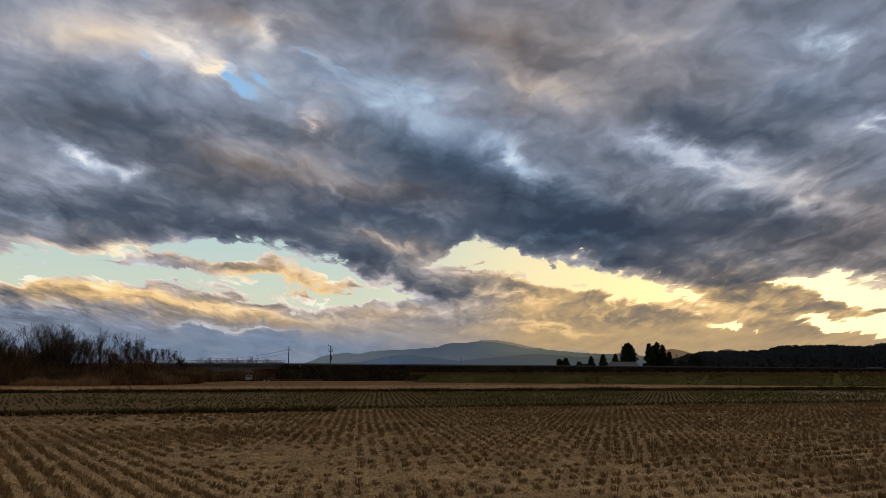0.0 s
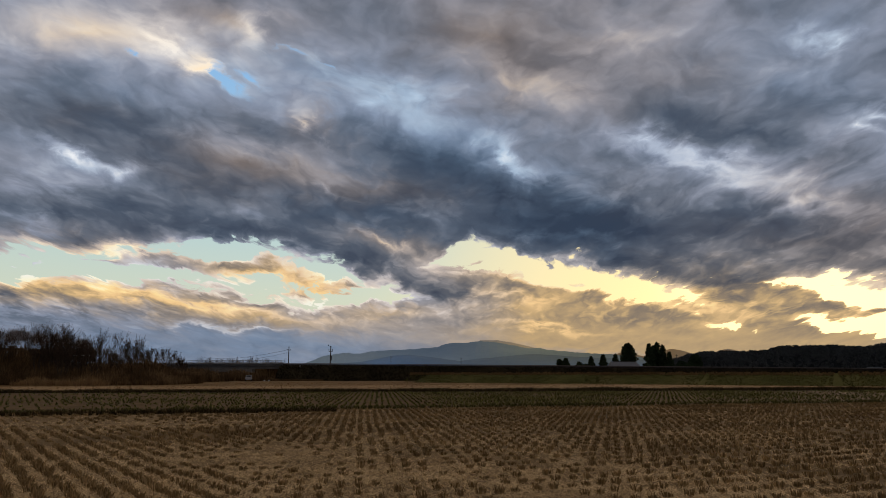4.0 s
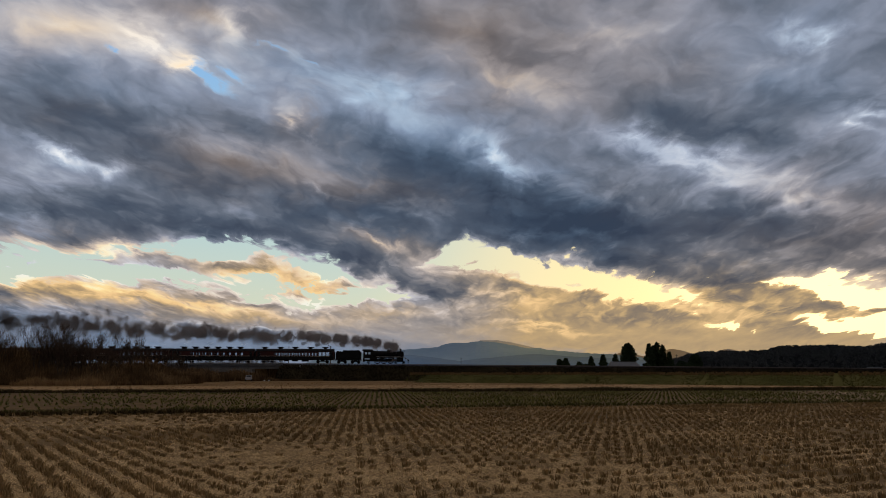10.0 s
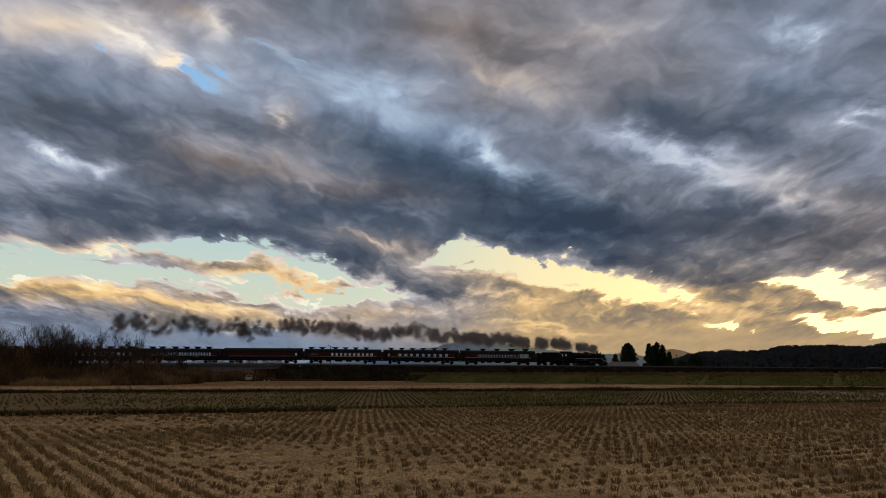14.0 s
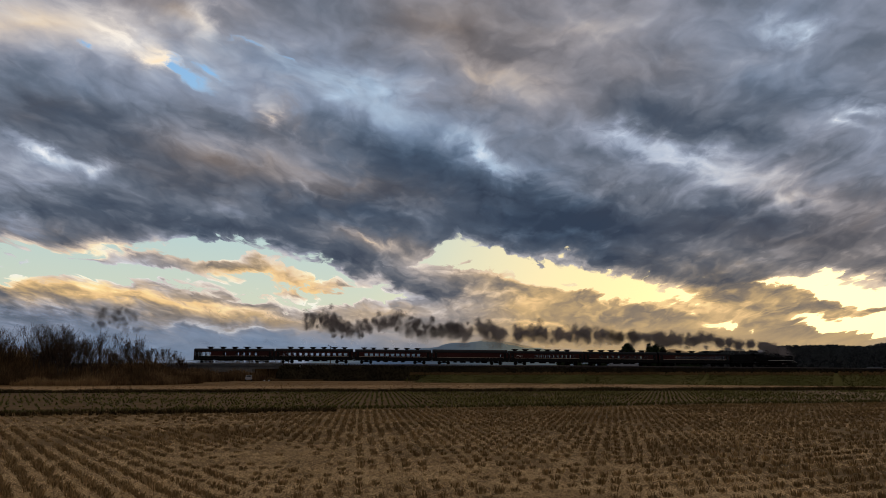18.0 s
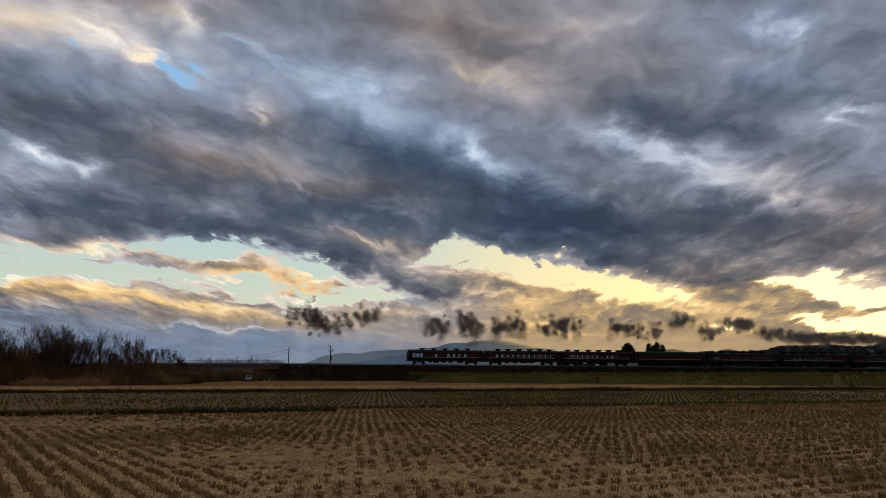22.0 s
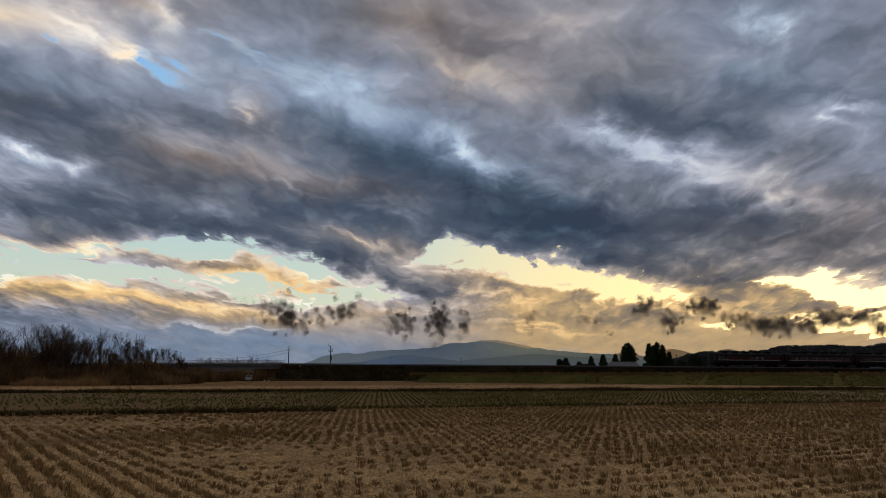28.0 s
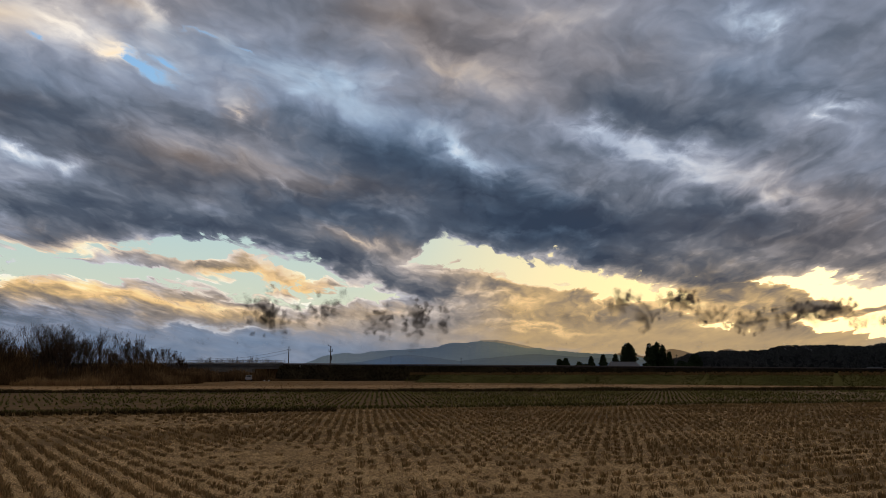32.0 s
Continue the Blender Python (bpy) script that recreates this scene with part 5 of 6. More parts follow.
def clump_arrays(centres, radii, per, tri, rng, flat=0.85):
    """Loose crowns of small leaf triangles: centres n x 3, radii n x 3."""
    n = len(centres)
    d = rng.normal(0, 1, (n, per, 3))
    d /= np.linalg.norm(d, axis=2, keepdims=True)
    r = rng.uniform(0.25, 1.0, (n, per, 1)) ** 0.45
    c = centres[:, None, :] + d * r * radii[:, None, :]
    c = c.reshape(-1, 3)
    a = rng.normal(0, 1, (len(c), 3))
    b = rng.normal(0, 1, (len(c), 3))
    s = (np.repeat(tri, per) * rng.uniform(0.6, 1.4, len(c)))[:, None]
    v = np.stack([c + a * s * 0.6, c - a * s * 0.4 + b * s * 0.5, c - a * s * 0.4 - b * s * 0.5], 1).reshape(-1, 3)
    return v, np.arange(len(v)).reshape(-1, 3)


def hill_top(x):
    prof = [(1170, 646), (1190, 636), (1225, 630), (1250, 626), (1300, 625), (1345, 625), (1368, 621), (1382, 616), (1450, 615), (1490, 616), (1535, 618), (1568, 611), (1680, 600), (1800, 596), (1950, 610), (2200, 640)]
    for (a, ya), (b, yb) in zip(prof, prof[1:]):
        if a <= x <= b:
            f = (x - a) / (b - a)
            f = f * f * (3 - 2 * f)
            return ya + (yb - ya) * f
    return 648


HILL = 640.0
verts, faces = [], []
nx, ny = 110, 10
for i in range(nx + 1):
    x = 1160 + (2150 - 1160) * i / nx
    for j in range(ny + 1):
        f = j / ny
        dist = HILL - 130 * (1 - f)
        u, w = skyc(x, hill_top(x))
        z = (EYE + w * HILL - 2.0) * math.sin(f * math.pi / 2) ** 0.9
        verts.append((u * dist, dist, max(-0.1, z)))
for i in range(nx):
    for j in range(ny):
        a = i * (ny + 1) + j
        faces.append((a, a + ny + 1, a + ny + 2, a + 1))
# hill base coloured darker than its trees, as painted shade between the crowns
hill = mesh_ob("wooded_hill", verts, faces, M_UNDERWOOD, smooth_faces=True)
tagged(hill, "dark wooded hill behind the railway", "hill", kind="structure")
rng = np.random.default_rng(51)
cen, rad = [], []
for i in range(4600):
    x = rng.uniform(1165, 1900)
    f = rng.uniform(0, 1) ** 0.6
    dist = HILL - 130 * (1 - f)
    u, w = skyc(x, hill_top(x))
    z = max(0, (EYE + w * HILL - 2.0) * math.sin(f * math.pi / 2) ** 0.9)
    h = rng.uniform(1.4, 3.4) * (1 + 0.5 * noise.noise(Vector((x * 0.05, 3, 1))))
    cen.append((u * dist, dist, z + h * 0.4))
    rad.append((h * 0.42, h * 0.42, h * 0.62))
# umbrella crowns stand clear of the crest on thin trunks
crest_stems = bmesh.new()
for i in range(230):
    x = rng.uniform(1215, 1360) if i < 60 else rng.uniform(1366, 1640)
    u, w = skyc(x, hill_top(x))
    base, h = EYE + w * HILL - 2.2, rng.uniform(2.2, 3.8)
    at = Vector((u * HILL, HILL + rng.uniform(-6, 6), base))
    rod(crest_stems, at, at + Vector((0, 0, h)), 0.16, 4, 0.1)
    for k in range(3):
        cen.append((at.x + rng.normal(0, 0.9), at.y + rng.normal(0, 0.9), base + h + rng.uniform(-0.3, 0.6)))
        rad.append((1.3, 1.3, 0.62))
stems = part("crest_trunks", crest_stems, M_BARK)
tagged(stems, "thin dark trunks of pines along the hill's crest", "tree trunks", kind="stuff")
v, f_ = clump_arrays(np.array(cen), np.array(rad), 46, np.full(len(cen), 0.5), rng)
woods = fast_mesh("far_woods", v, f_, M_WOODS)
tagged(woods, "dark uneven woodland covering the far hill", "woods", kind="stuff")


def trunk_mesh(bm, h, r, rng, bend=0.05, n=7):
    pts = [Vector((bend * h * noise.noise(Vector((i * 0.7, r * 9, h))), bend * h * noise.noise(Vector((i * 0.7, 5 + h, r))), h * i / 4)) for i in range(5)]
    pts[0] = Vector((0, 0, -0.15))
    for i in range(4):
        rod(bm, pts[i], pts[i + 1], r * (1 - 0.22 * i), n, r * (1 - 0.22 * (i + 1)))


def leafy_tree(name, at, h, w, kind, seed, label):
    """Evergreen with a tapered trunk and a crown of many small clumps; kind: cone or round."""
    rng = np.random.default_rng(seed)
    th = thing(name, label, "tree", Matrix.Translation(at), group="trees beyond the railway")
    bm = bmesh.new()
    trunk_mesh(bm, h * (0.9 if kind == "cone" else 0.7), max(0.12, h * 0.022), rng)
    part("trunk", bm, M_BARK, th)
    cen, rad, tri = [], [], []
    n = int(60 + h * 12)
    for i in range(n):
        if kind == "cone":
            f = rng.uniform(0.02, 1.0) ** 1.15
            env = (1 - f) ** 0.72 * (0.8 + 0.3 * math.sin(f * 31 + seed))
            r = w / 2 * max(0.05, env) * math.sqrt(rng.uniform(0.1, 1.0))
            s = w * 0.16 * (0.55 + 0.6 * (1 - f))
        else:
            f = rng.uniform(0.16, 1.0)
            env = math.sin(math.pi * min(1, (f - 0.08) / 0.92 * 0.93 + 0.07)) ** 0.55
            r = w / 2 * env * math.sqrt(rng.uniform(0.05, 1.0))
            s = w * 0.15
        a = rng.uniform(0, 2 * math.pi)
        cen.append((r * math.cos(a), r * math.sin(a), h * f - s * 0.3))
        rad.append((s, s, s * 0.75))
        tri.append(0.2 + 0.012 * h)
    v, f_ = clump_arrays(np.array(cen), np.array(rad), 34, np.array(tri), rng)
    tagged(fast_mesh("crown", v, f_, M_CONIFER, th), kind="stuff")
    return th


def far_tree(x, ytop, wpx, kind, dist, seed):
    p = place(x, ytop, dist)
    name, label = ("conifer", "dark pointed evergreen tree against the evening sky") if kind == "cone" else ("broadleaf_tree", "dark rounded evergreen tree against the evening sky")
    leafy_tree(name, (p.x, p.y, 0), p.z, wpx * dist / 1250, kind, seed, label)


for i, (x, yt, wp, kd, ds) in enumerate([(990, 637, 15, "round", 330), (1001, 635, 15, "round", 326), (1025, 641, 16, "round", 360), (1046, 632, 24, "cone", 330), (1067, 628, 26, "cone", 335), (1089, 627, 24, "cone", 345)]):
    far_tree(x, yt, wp, kd, ds, 60 + i)
for i, (x, yt, wp, kd, ds) in enumerate([(1111, 609, 27, "round", 330), (1148, 609, 28, "cone", 325), (1155, 613, 26, "cone", 330), (1162, 607, 30, "cone", 328), (1172, 611, 26, "cone", 332), (1184, 624, 24, "cone", 326), (1230, 628, 26, "round", 420), (1206, 640, 30, "round", 410), (1037, 645, 22, "round", 340)]):
    far_tree(x, yt, wp, kd, ds, 70 + i)


def house(at, w, d, h, roof, turn, label):
    th = thing("farmhouse", label, "house", Matrix.Translation(at) @ Matrix.Rotation(radians(turn), 4, "Z"))
    bm = bmesh.new()
    for y in (-d / 2, d / 2):
        side_wall(bm, -w / 2, w / 2, 0, h, y, [(-w * 0.3, -w * 0.16, 0.9, 2.0), (w * 0.1, w * 0.3, 0.3, 2.1)], 0.16)
    for x in (-w / 2, w / 2):
        box(bm, (x, 0, h / 2), (0.16, d - 0.16, h))
    wall = part("wall", bm, M_PLASTER, th)
    for y in (-d / 2, d / 2):
        for x0, x1, z0, z1 in ((-w * 0.3, -w * 0.16, 0.9, 2.0), (w * 0.1, w * 0.3, 0.3, 2.1)):
            bm = bmesh.new()
            box(bm, ((x0 + x1) / 2, y, (z0 + z1) / 2), (x1 - x0, 0.03, z1 - z0))
            part("window_pane", bm, M_GLASS, wall)
    bm = bmesh.new()
    o = 0.7
    pts = [(-w / 2 - o, -d / 2 - o, h - 0.1), (w / 2 + o, -d / 2 - o, h - 0.1), (w / 2 + o, d / 2 + o, h - 0.1), (-w / 2 - o, d / 2 + o, h - 0.1), (-w / 2 + 0.4, 0, h + roof), (w / 2 - 0.4, 0, h + roof)]
    vs = [bm.verts.new(p) for p in pts]
    lo = [bm.verts.new((p[0], p[1], p[2] - 0.14)) for p in pts[:4]]
    for f in ((0, 1, 5, 4), (2, 3, 4, 5), (1, 2, 5), (3, 0, 4)):
        bm.faces.new([vs[k] for k in f])
    for k in range(4):
        bm.faces.new((vs[k], lo[k], lo[(k + 1) % 4], vs[(k + 1) % 4]))
    bm.faces.new(lo[::-1])
    part("roof", bm, M_TILE, th)
    bm = bmesh.new()
    box(bm, (0, 0, h + roof + 0.06), (w - 0.6, 0.34, 0.24))
    part("ridge_cap", bm, M_TILE, th)
    return th


p = place(1103, 640.5, 318)
house((p.x, p.y, 0), 12.5, 8.0, p.z - 2.6, 2.5, 4, "low grey tiled farmhouse among the trees")
p = place(1548, 650.5, 480)
house((p.x, p.y, 0), 10.0, 6.0, p.z - 1.4, 1.4, -8, "pale low shed below the wooded hill")


def utility_pole(name, x, ytop, dist, base_z, arms, r, label, horn=False, transformer=False):
    p = place(x, ytop, dist)
    th = thing(name, label, "pole", Matrix.Translation((p.x, p.y, base_z)))
    h = p.z - base_z
    bm = bmesh.new()
    rod(bm, (0, 0, -0.3), (0, 0, h), r, 10, r * 0.72)
    part("shaft", bm, M_WOODPOLE, th)
    for z, w in arms:
        bm = bmesh.new()
        box(bm, (0, 0, h - z), (w, 0.1, 0.1))
        a = part("crossarm", bm, M_WOODPOLE, th)
        for sx in (-w / 2 + 0.05, w / 2 - 0.05):
            bm = bmesh.new()
            rod(bm, (sx, 0, h - z), (sx, 0, h - z + 0.75 if transformer else h - z + 0.3), 0.07, 8)
            part("insulator", bm, M_WOODPOLE, a)
    if horn:
        bm = bmesh.new()
        rod(bm, (0, 0, h - 0.35), (-0.55, 0, h + 0.12), 0.05, 6)
        rod(bm, (-0.55, 0, h + 0.02), (-0.8, 0, h + 0.3), 0.06, 8, 0.16)
        part("horn", bm, M_WOODPOLE, th)
    if transformer:
        bm = bmesh.new()
        rod(bm, (0.12, 0, h - 4.0), (0.12, 0, h - 2.9), 0.26, 12)
        part("transformer", bm, M_WOODPOLE, th)
    return th, Vector((p.x, p.y, p.z))


pole_a, top_a = utility_pole("utility_pole", 511.5, 613.5, 199.0, 3.0, [(1.0, 0.9)], 0.15, "slim dark utility pole beside the railway")
utility_pole("signal_pole", 585.5, 612.5, 199.5, 3.0, [(1.6, 1.1)], 0.2, "dark pole with a forked crossarm beside the railway", horn=True, transformer=True)
pole_c, top_c = utility_pole("utility_pole", 372, 632, 300.0, 0.0, [(0.6, 1.4)], 0.16, "slim utility pole among the far bushes")
utility_pole("utility_pole", 692, 630, 420.0, 0.0, [(0.8, 1.6)], 0.14, "thin far utility pole on the plain")
utility_pole("utility_pole", 816, 633, 520.0, 0.0, [(0.8, 1.8)], 0.2, "thin far utility pole on the plain")
utility_pole("utility_pole", 1197, 627, 420.0, 0.0, [(0.8, 1.6)], 0.16, "thin far utility pole on the plain")
utility_pole("utility_pole", 1376, 622, 430.0, 0.0, [(0.8, 1.8)], 0.16, "thin utility pole before the wooded hill")
utility_pole("marker_post", 1355.5, 636, 400.0, 0.0, [], 0.22, "pale post before the wooded hill")


def cable(a, b, sag, r, label):
    bm = bmesh.new()
    prev = None
    for i in range(13):
        f = i / 12
        q = Vector(a).lerp(Vector(b), f) - Vector((0, 0, sag * 4 * f * (1 - f)))
        if prev is not None:
            rod(bm, prev, q, r, 5)
        prev = q
    ob = part("overhead_cable", bm, M_CABLE)
    return tagged(ob, label, "cable", group="overhead cables")


cable(top_a - Vector((0.4, 0, 0.95)), top_c - Vector((0.6, 0, 0.5)), 1.0, 0.03, "thin black cable slung between two poles")
cable(top_a - Vector((0.4, 0, 1.7)), top_c - Vector((0.6, 0, 1.2)), 1.3, 0.03, "thin black cable slung between two poles")

# ---------------------------------------------------------------- bridge and car
bridge = thing("railway_bridge", "grey railway bridge with a railing on a concrete abutment", "bridge", kind="structure")
S0, S1 = -73.0, -42.5
for off in (-1.9, 1.9):
    bm = bmesh.new()
    along_box(bm, S0, S1, off, -0.62, 0.3, 0.45)
    part("girder", bm, M_STEEL, bridge)
bm = bmesh.new()
along_box(bm, S0, S1, 0.0, -1.45, 3.4, 0.8)
part("deck", bm, M_CONCRETE, bridge)
for off in (-2.3, 2.3):
    bm = bmesh.new()
    along_box(bm, S0, S1, off, -0.2, 0.5, 0.06)
    w = part("walkway", bm, M_STEEL, bridge)
    for z in (0.35, 0.85):
        bm = bmesh.new()
        along_box(bm, S0, S1, off - 0.2 if off < 0 else off + 0.2, z - 0.18, 0.05, 0.05)
        part("rail_bar", bm, M_STEEL, bridge)
    pv = bmesh.new()
    box(pv, (0, 0, 0.32), (0.06, 0.06, 1.06))
    pm = bpy.data.meshes.new("railing_post")
    pv.to_mesh(pm)
    pv.free()
    pm.materials.append(M_STEEL)
    for i in range(31):
        q = track(S0 + 0.25 + i, off - 0.2 if off < 0 else off + 0.2)
        put_mesh("railing_post", pm, bridge, q - Vector((0, 0, 0.1)))
for s, wd in ((S1 + 0.8, 2.4), (S0 - 0.8, 2.4)):
    bm = bmesh.new()
    q = track(s)
    box(bm, (q.x, q.y, 1.2), (wd, 6.2, 3.6), Matrix.Rotation(radians(TRACK_ANGLE), 4, "Z"))
    bevel_all(bm, 0.05)
    part("abutment", bm, M_CONCRETE, bridge)
q = track(-56.5)
bm = bmesh.new()
box(bm, (q.x, q.y - 0.2, 2.55), (12.4, 5.2, 0.95), Matrix.Rotation(radians(TRACK_ANGLE), 4, "Z"))
bevel_all(bm, 0.05)
part("cap_beam", bm, M_CONCRETE, bridge)
for dx in (-4.5, 4.5):
    bm = bmesh.new()
    box(bm, (q.x + dx, q.y, 1.0), (1.2, 4.4, 2.6), Matrix.Rotation(radians(TRACK_ANGLE), 4, "Z"))
    bevel_all(bm, 0.08)
    part("pier", bm, M_CONCRETE, bridge)


def parked_car(at, turn):
    th = thing("parked_car", "small white car parked beside the bridge", "car", Matrix.Translation(at) @ Matrix.Rotation(radians(turn), 4, "Z"))
    bm = bmesh.new()
    v = box(bm, (0, 0, 0.62), (3.5, 1.5, 0.55))
    bevel_all(bm, 0.12, 2)
    body = part("body", bm, M_CARPAINT, th)
    bm = bmesh.new()
    v = box(bm, (-0.25, 0, 1.14), (2.3, 1.36, 0.56))
    for q in v:
        if q.co.z > 1.2:
            q.co.x = -0.25 + (q.co.x + 0.25) * 0.68
            q.co.y *= 0.86
    bevel_all(bm, 0.06, 2)
    cabin = part("cabin", bm, M_CARPAINT, th)
    for y in (-0.665, 0.665):
        for x0, x1 in ((-1.1, -0.3), (-0.22, 0.5)):
            bm = bmesh.new()
            box(bm, ((x0 + x1) / 2, y, 1.13), (x1 - x0, 0.06, 0.34), Matrix.Rotation(radians(10 if y < 0 else -10), 4, "X"))
            part("side_window", bm, M_TYRE, cabin, "dark side window")
    for x, tilt in ((0.78, -36), (-1.28, 36)):
        bm = bmesh.new()
        box(bm, (x, 0, 1.15), (0.03, 1.1, 0.44), Matrix.Rotation(radians(tilt), 4, "Y"))
        part("windscreen", bm, M_TYRE, cabin, "dark windscreen")
    for y in (-0.52, 0.52):
        bm = bmesh.new()
        box(bm, (1.74, y, 0.68), (0.06, 0.3, 0.16))
        part("headlight", bm, M_WHITE, th)
    bm = bmesh.new()
    box(bm, (1.73, 0, 0.42), (0.12, 1.4, 0.16))
    part("bumper", bm, M_TYRE, th)
    for x in (-1.15, 1.15):
        for y in (-0.68, 0.68):
            bm = bmesh.new()
            rod(bm, (x, y - 0.09, 0.29), (x, y + 0.09, 0.29), 0.29, 18)
            w = part("wheel", bm, M_TYRE, th)
            bm = bmesh.new()
            sg = -1 if y < 0 else 1
            rod(bm, (x, y + sg * 0.08, 0.29), (x, y + sg * 0.1, 0.29), 0.17, 12)
            part("rim", bm, M_STEEL, w)
    return th


parked_car((-45.6, 166.0, 0.07), 104)
for x, y in ((-41.9, 166.0), (-41.0, 166.6)):
    bm = bmesh.new()
    box(bm, (0, 0, 0.14), (0.3, 0.22, 0.28))
    bevel_all(bm, 0.05)
    ob = part("white_sack", bm, M_WHITE)
    ob.location = (x, y, 0.07)
    tagged(ob, "small white plastic sack lying beside the bridge", "sack")
q = place(531, 647.0, 183.5)
bm = bmesh.new()
rod(bm, (0, 0, -1.0), (0, 0, 0.0), 0.04, 8)
box(bm, (0, -0.05, -0.1), (0.16, 0.03, 0.22))
ob = part("distance_post", bm, M_WHITE)
ob.location = q
tagged(ob, "small white railway distance post on the embankment", "post")


# ---------------------------------------------------------------- bare trees and scrub
def bare_tree_mesh(h, seed, stems=3, spread=0.35, levels=5, forks=3, droop=0.0):
    """Leafless tree as two lists of tapered three-sided rods: trunk and limbs, twigs."""
    rng = random.Random(seed)
    big, fine = ([], []), ([], [])

    def seg(store, a, b, r0, r1):
        d = (b - a)
        if d.length < 1e-4:
            return
        q = d.to_track_quat("Z", "Y")
        v, f = store
        k = len(v)
        for p, r in ((a, r0), (b, r1)):
            for i in range(3):
                an = 2.094 * i
                v.append(tuple(p + q @ Vector((r * math.cos(an), r * math.sin(an), 0))))
        for i in range(3):
            j = (i + 1) % 3
            f.append((k + i, k + j, k + 3 + j))
            f.append((k + i, k + 3 + j, k + 3 + i))

    def grow(p, d, length, r, lev):
        n = 3
        for i in range(n):
            d = (d + Vector((rng.gauss(0, 0.13), rng.gauss(0, 0.13), 0.05))).normalized()
            q = p + d * (length / n)
            seg(big if lev < 2 else fine, p, q, r, r * 0.8)
            p, r = q, r * 0.8
            if lev < levels and rng.random() < 0.6:
                side = Vector((rng.gauss(0, 1), rng.gauss(0, 1), rng.uniform(0.5, 1.3))).normalized()
                grow(p, (d * 0.8 + side * 0.55).normalized(), length * rng.uniform(0.45, 0.7), max(r * 0.6, 0.014), lev + 1)
        if lev < levels:
            for _ in range(forks - 1):
                side = Vector((rng.gauss(0, 1), rng.gauss(0, 1), rng.uniform(0.4, 1.2))).normalized()
                grow(p, (d * 0.95 + side * 0.42).normalized(), length * rng.uniform(0.5, 0.75), max(r * 0.72, 0.014), lev + 1)

    for s in range(stems):
        a = rng.uniform(0, 6.28)
        d = Vector((math.cos(a) * spread * rng.uniform(0.2, 1), math.sin(a) * spread * rng.uniform(0.2, 1), 1)).normalized()
        grow(Vector((math.cos(a) * 0.25 * (stems > 1), math.sin(a) * 0.25 * (stems > 1), -0.1)), d, h * rng.uniform(0.30, 0.42), h * 0.012 + 0.02, 0)
    top = max(v[2] for v in fine[0])
    for st in (big, fine):
        st[0][:] = [(x * h / top, y * h / top, z * h / top) for x, y, z in st[0]]
    return big, fine


def bare_tree(name, label, at, h, seed, group="bare trees of the grove", **kw):
    big, fine = bare_tree_mesh(h, seed, **kw)
    th = thing(name, label, "tree", Matrix.Translation(at), group=group)
    fast_mesh("trunk", big[0], big[1], M_BARK, th)
    tagged(fast_mesh("twig_crown", fine[0], fine[1], M_TWIG, th), kind="stuff")
    return th


kinds = [bare_tree("bare_tree", "leafless dark grove tree with many fine upright twigs", (-66 + 3 * k, 116 + 2 * k, 0), 10.6 - 0.4 * k, 80 + k, stems=4, spread=0.22, levels=4) for k in range(5)]
grng = random.Random(17)
for i in range(26):
    src = kinds[i % 5]
    x = -80 + 24.5 * i / 25 + grng.uniform(-0.8, 0.8)
    y = 112 + grng.uniform(0, 16)
    big_ = copy_thing(src, Matrix.Translation((x, y, 0)) @ Matrix.Rotation(grng.uniform(0, 6.28), 4, "Z"))
    k = grng.uniform(0.7, 1.0) * (1.0 if x < -57 else 0.85)
    big_.scale = (k, k, k)
# lone trees to the right of the grove
for x, yt, ds, sd, st in ((207, 612, 140, 101, 4), (216, 613, 142, 102, 3), (232, 608, 139, 103, 2), (263, 612, 142, 105, 4), (275, 615, 146, 106, 3)):
    q = place(x, yt, ds)
    bare_tree("bare_tree", "small leafless tree at the edge of the grove", (q.x, q.y, 0), q.z, sd, stems=st, spread=0.4)
for x, yt, ds, sd, st in ((303, 612, 150, 107, 3), (311, 617, 152, 108, 2), (327, 630, 165, 109, 3)):
    q = place(x, yt, ds)
    bare_tree("bare_tree", "small leafless tree near the bridge", (q.x, q.y, 0), q.z, sd, stems=st, spread=0.3)
# pollarded tree with a broken flat top
q = place(243, 597, 140)
bare_tree("pollard_tree", "pruned bare tree with a crooked flat-topped crown", (q.x, q.y, 0), q.z, 131, stems=1, spread=0.15, levels=4, forks=3)
# bushes beyond the railway
for i in range(14):
    x = 352 + 11 * i + grng.uniform(-4, 4)
    q = place(x, 632 + grng.uniform(-3, 5), 250)
    bare_tree("bare_bush", "leafless dark bush beyond the railway", (q.x, q.y, 0), q.z, 140 + i, group="bushes beyond the railway", stems=4, spread=0.55, levels=4)

# scrub: thicket under the grove and weeds down to the bridge
rng = np.random.default_rng(61)


def thicket(name, x0, x1, y0, y1, n, hfun, material, width, count, label, lean=0.5, seed=1):
    r = np.random.default_rng(seed)
    x, y = r.uniform(x0, x1, n), r.uniform(y0, y1, n)
    h = np.array([hfun(a, b) for a, b in zip(x, y)]) * r.uniform(0.6, 1.15, n)
    k = h > 0.12
    ob = blades(name, np.column_stack([x[k], y[k], np.zeros(k.sum())]), h[k], count, lean, width, material, seed=seed + 1)
    return tagged(ob, label, "scrub")


def scrub_h(x, y):
    base = 5.4 if x < -72 else 3.0 if x < -50 else max(1.2, 3.0 - (x + 50) * 0.3)
    return base * (1 + 0.45 * noise.noise(Vector((x * 0.22, y * 0.12, 4)))) * min(1, 0.35 + (y - 108) / 9)


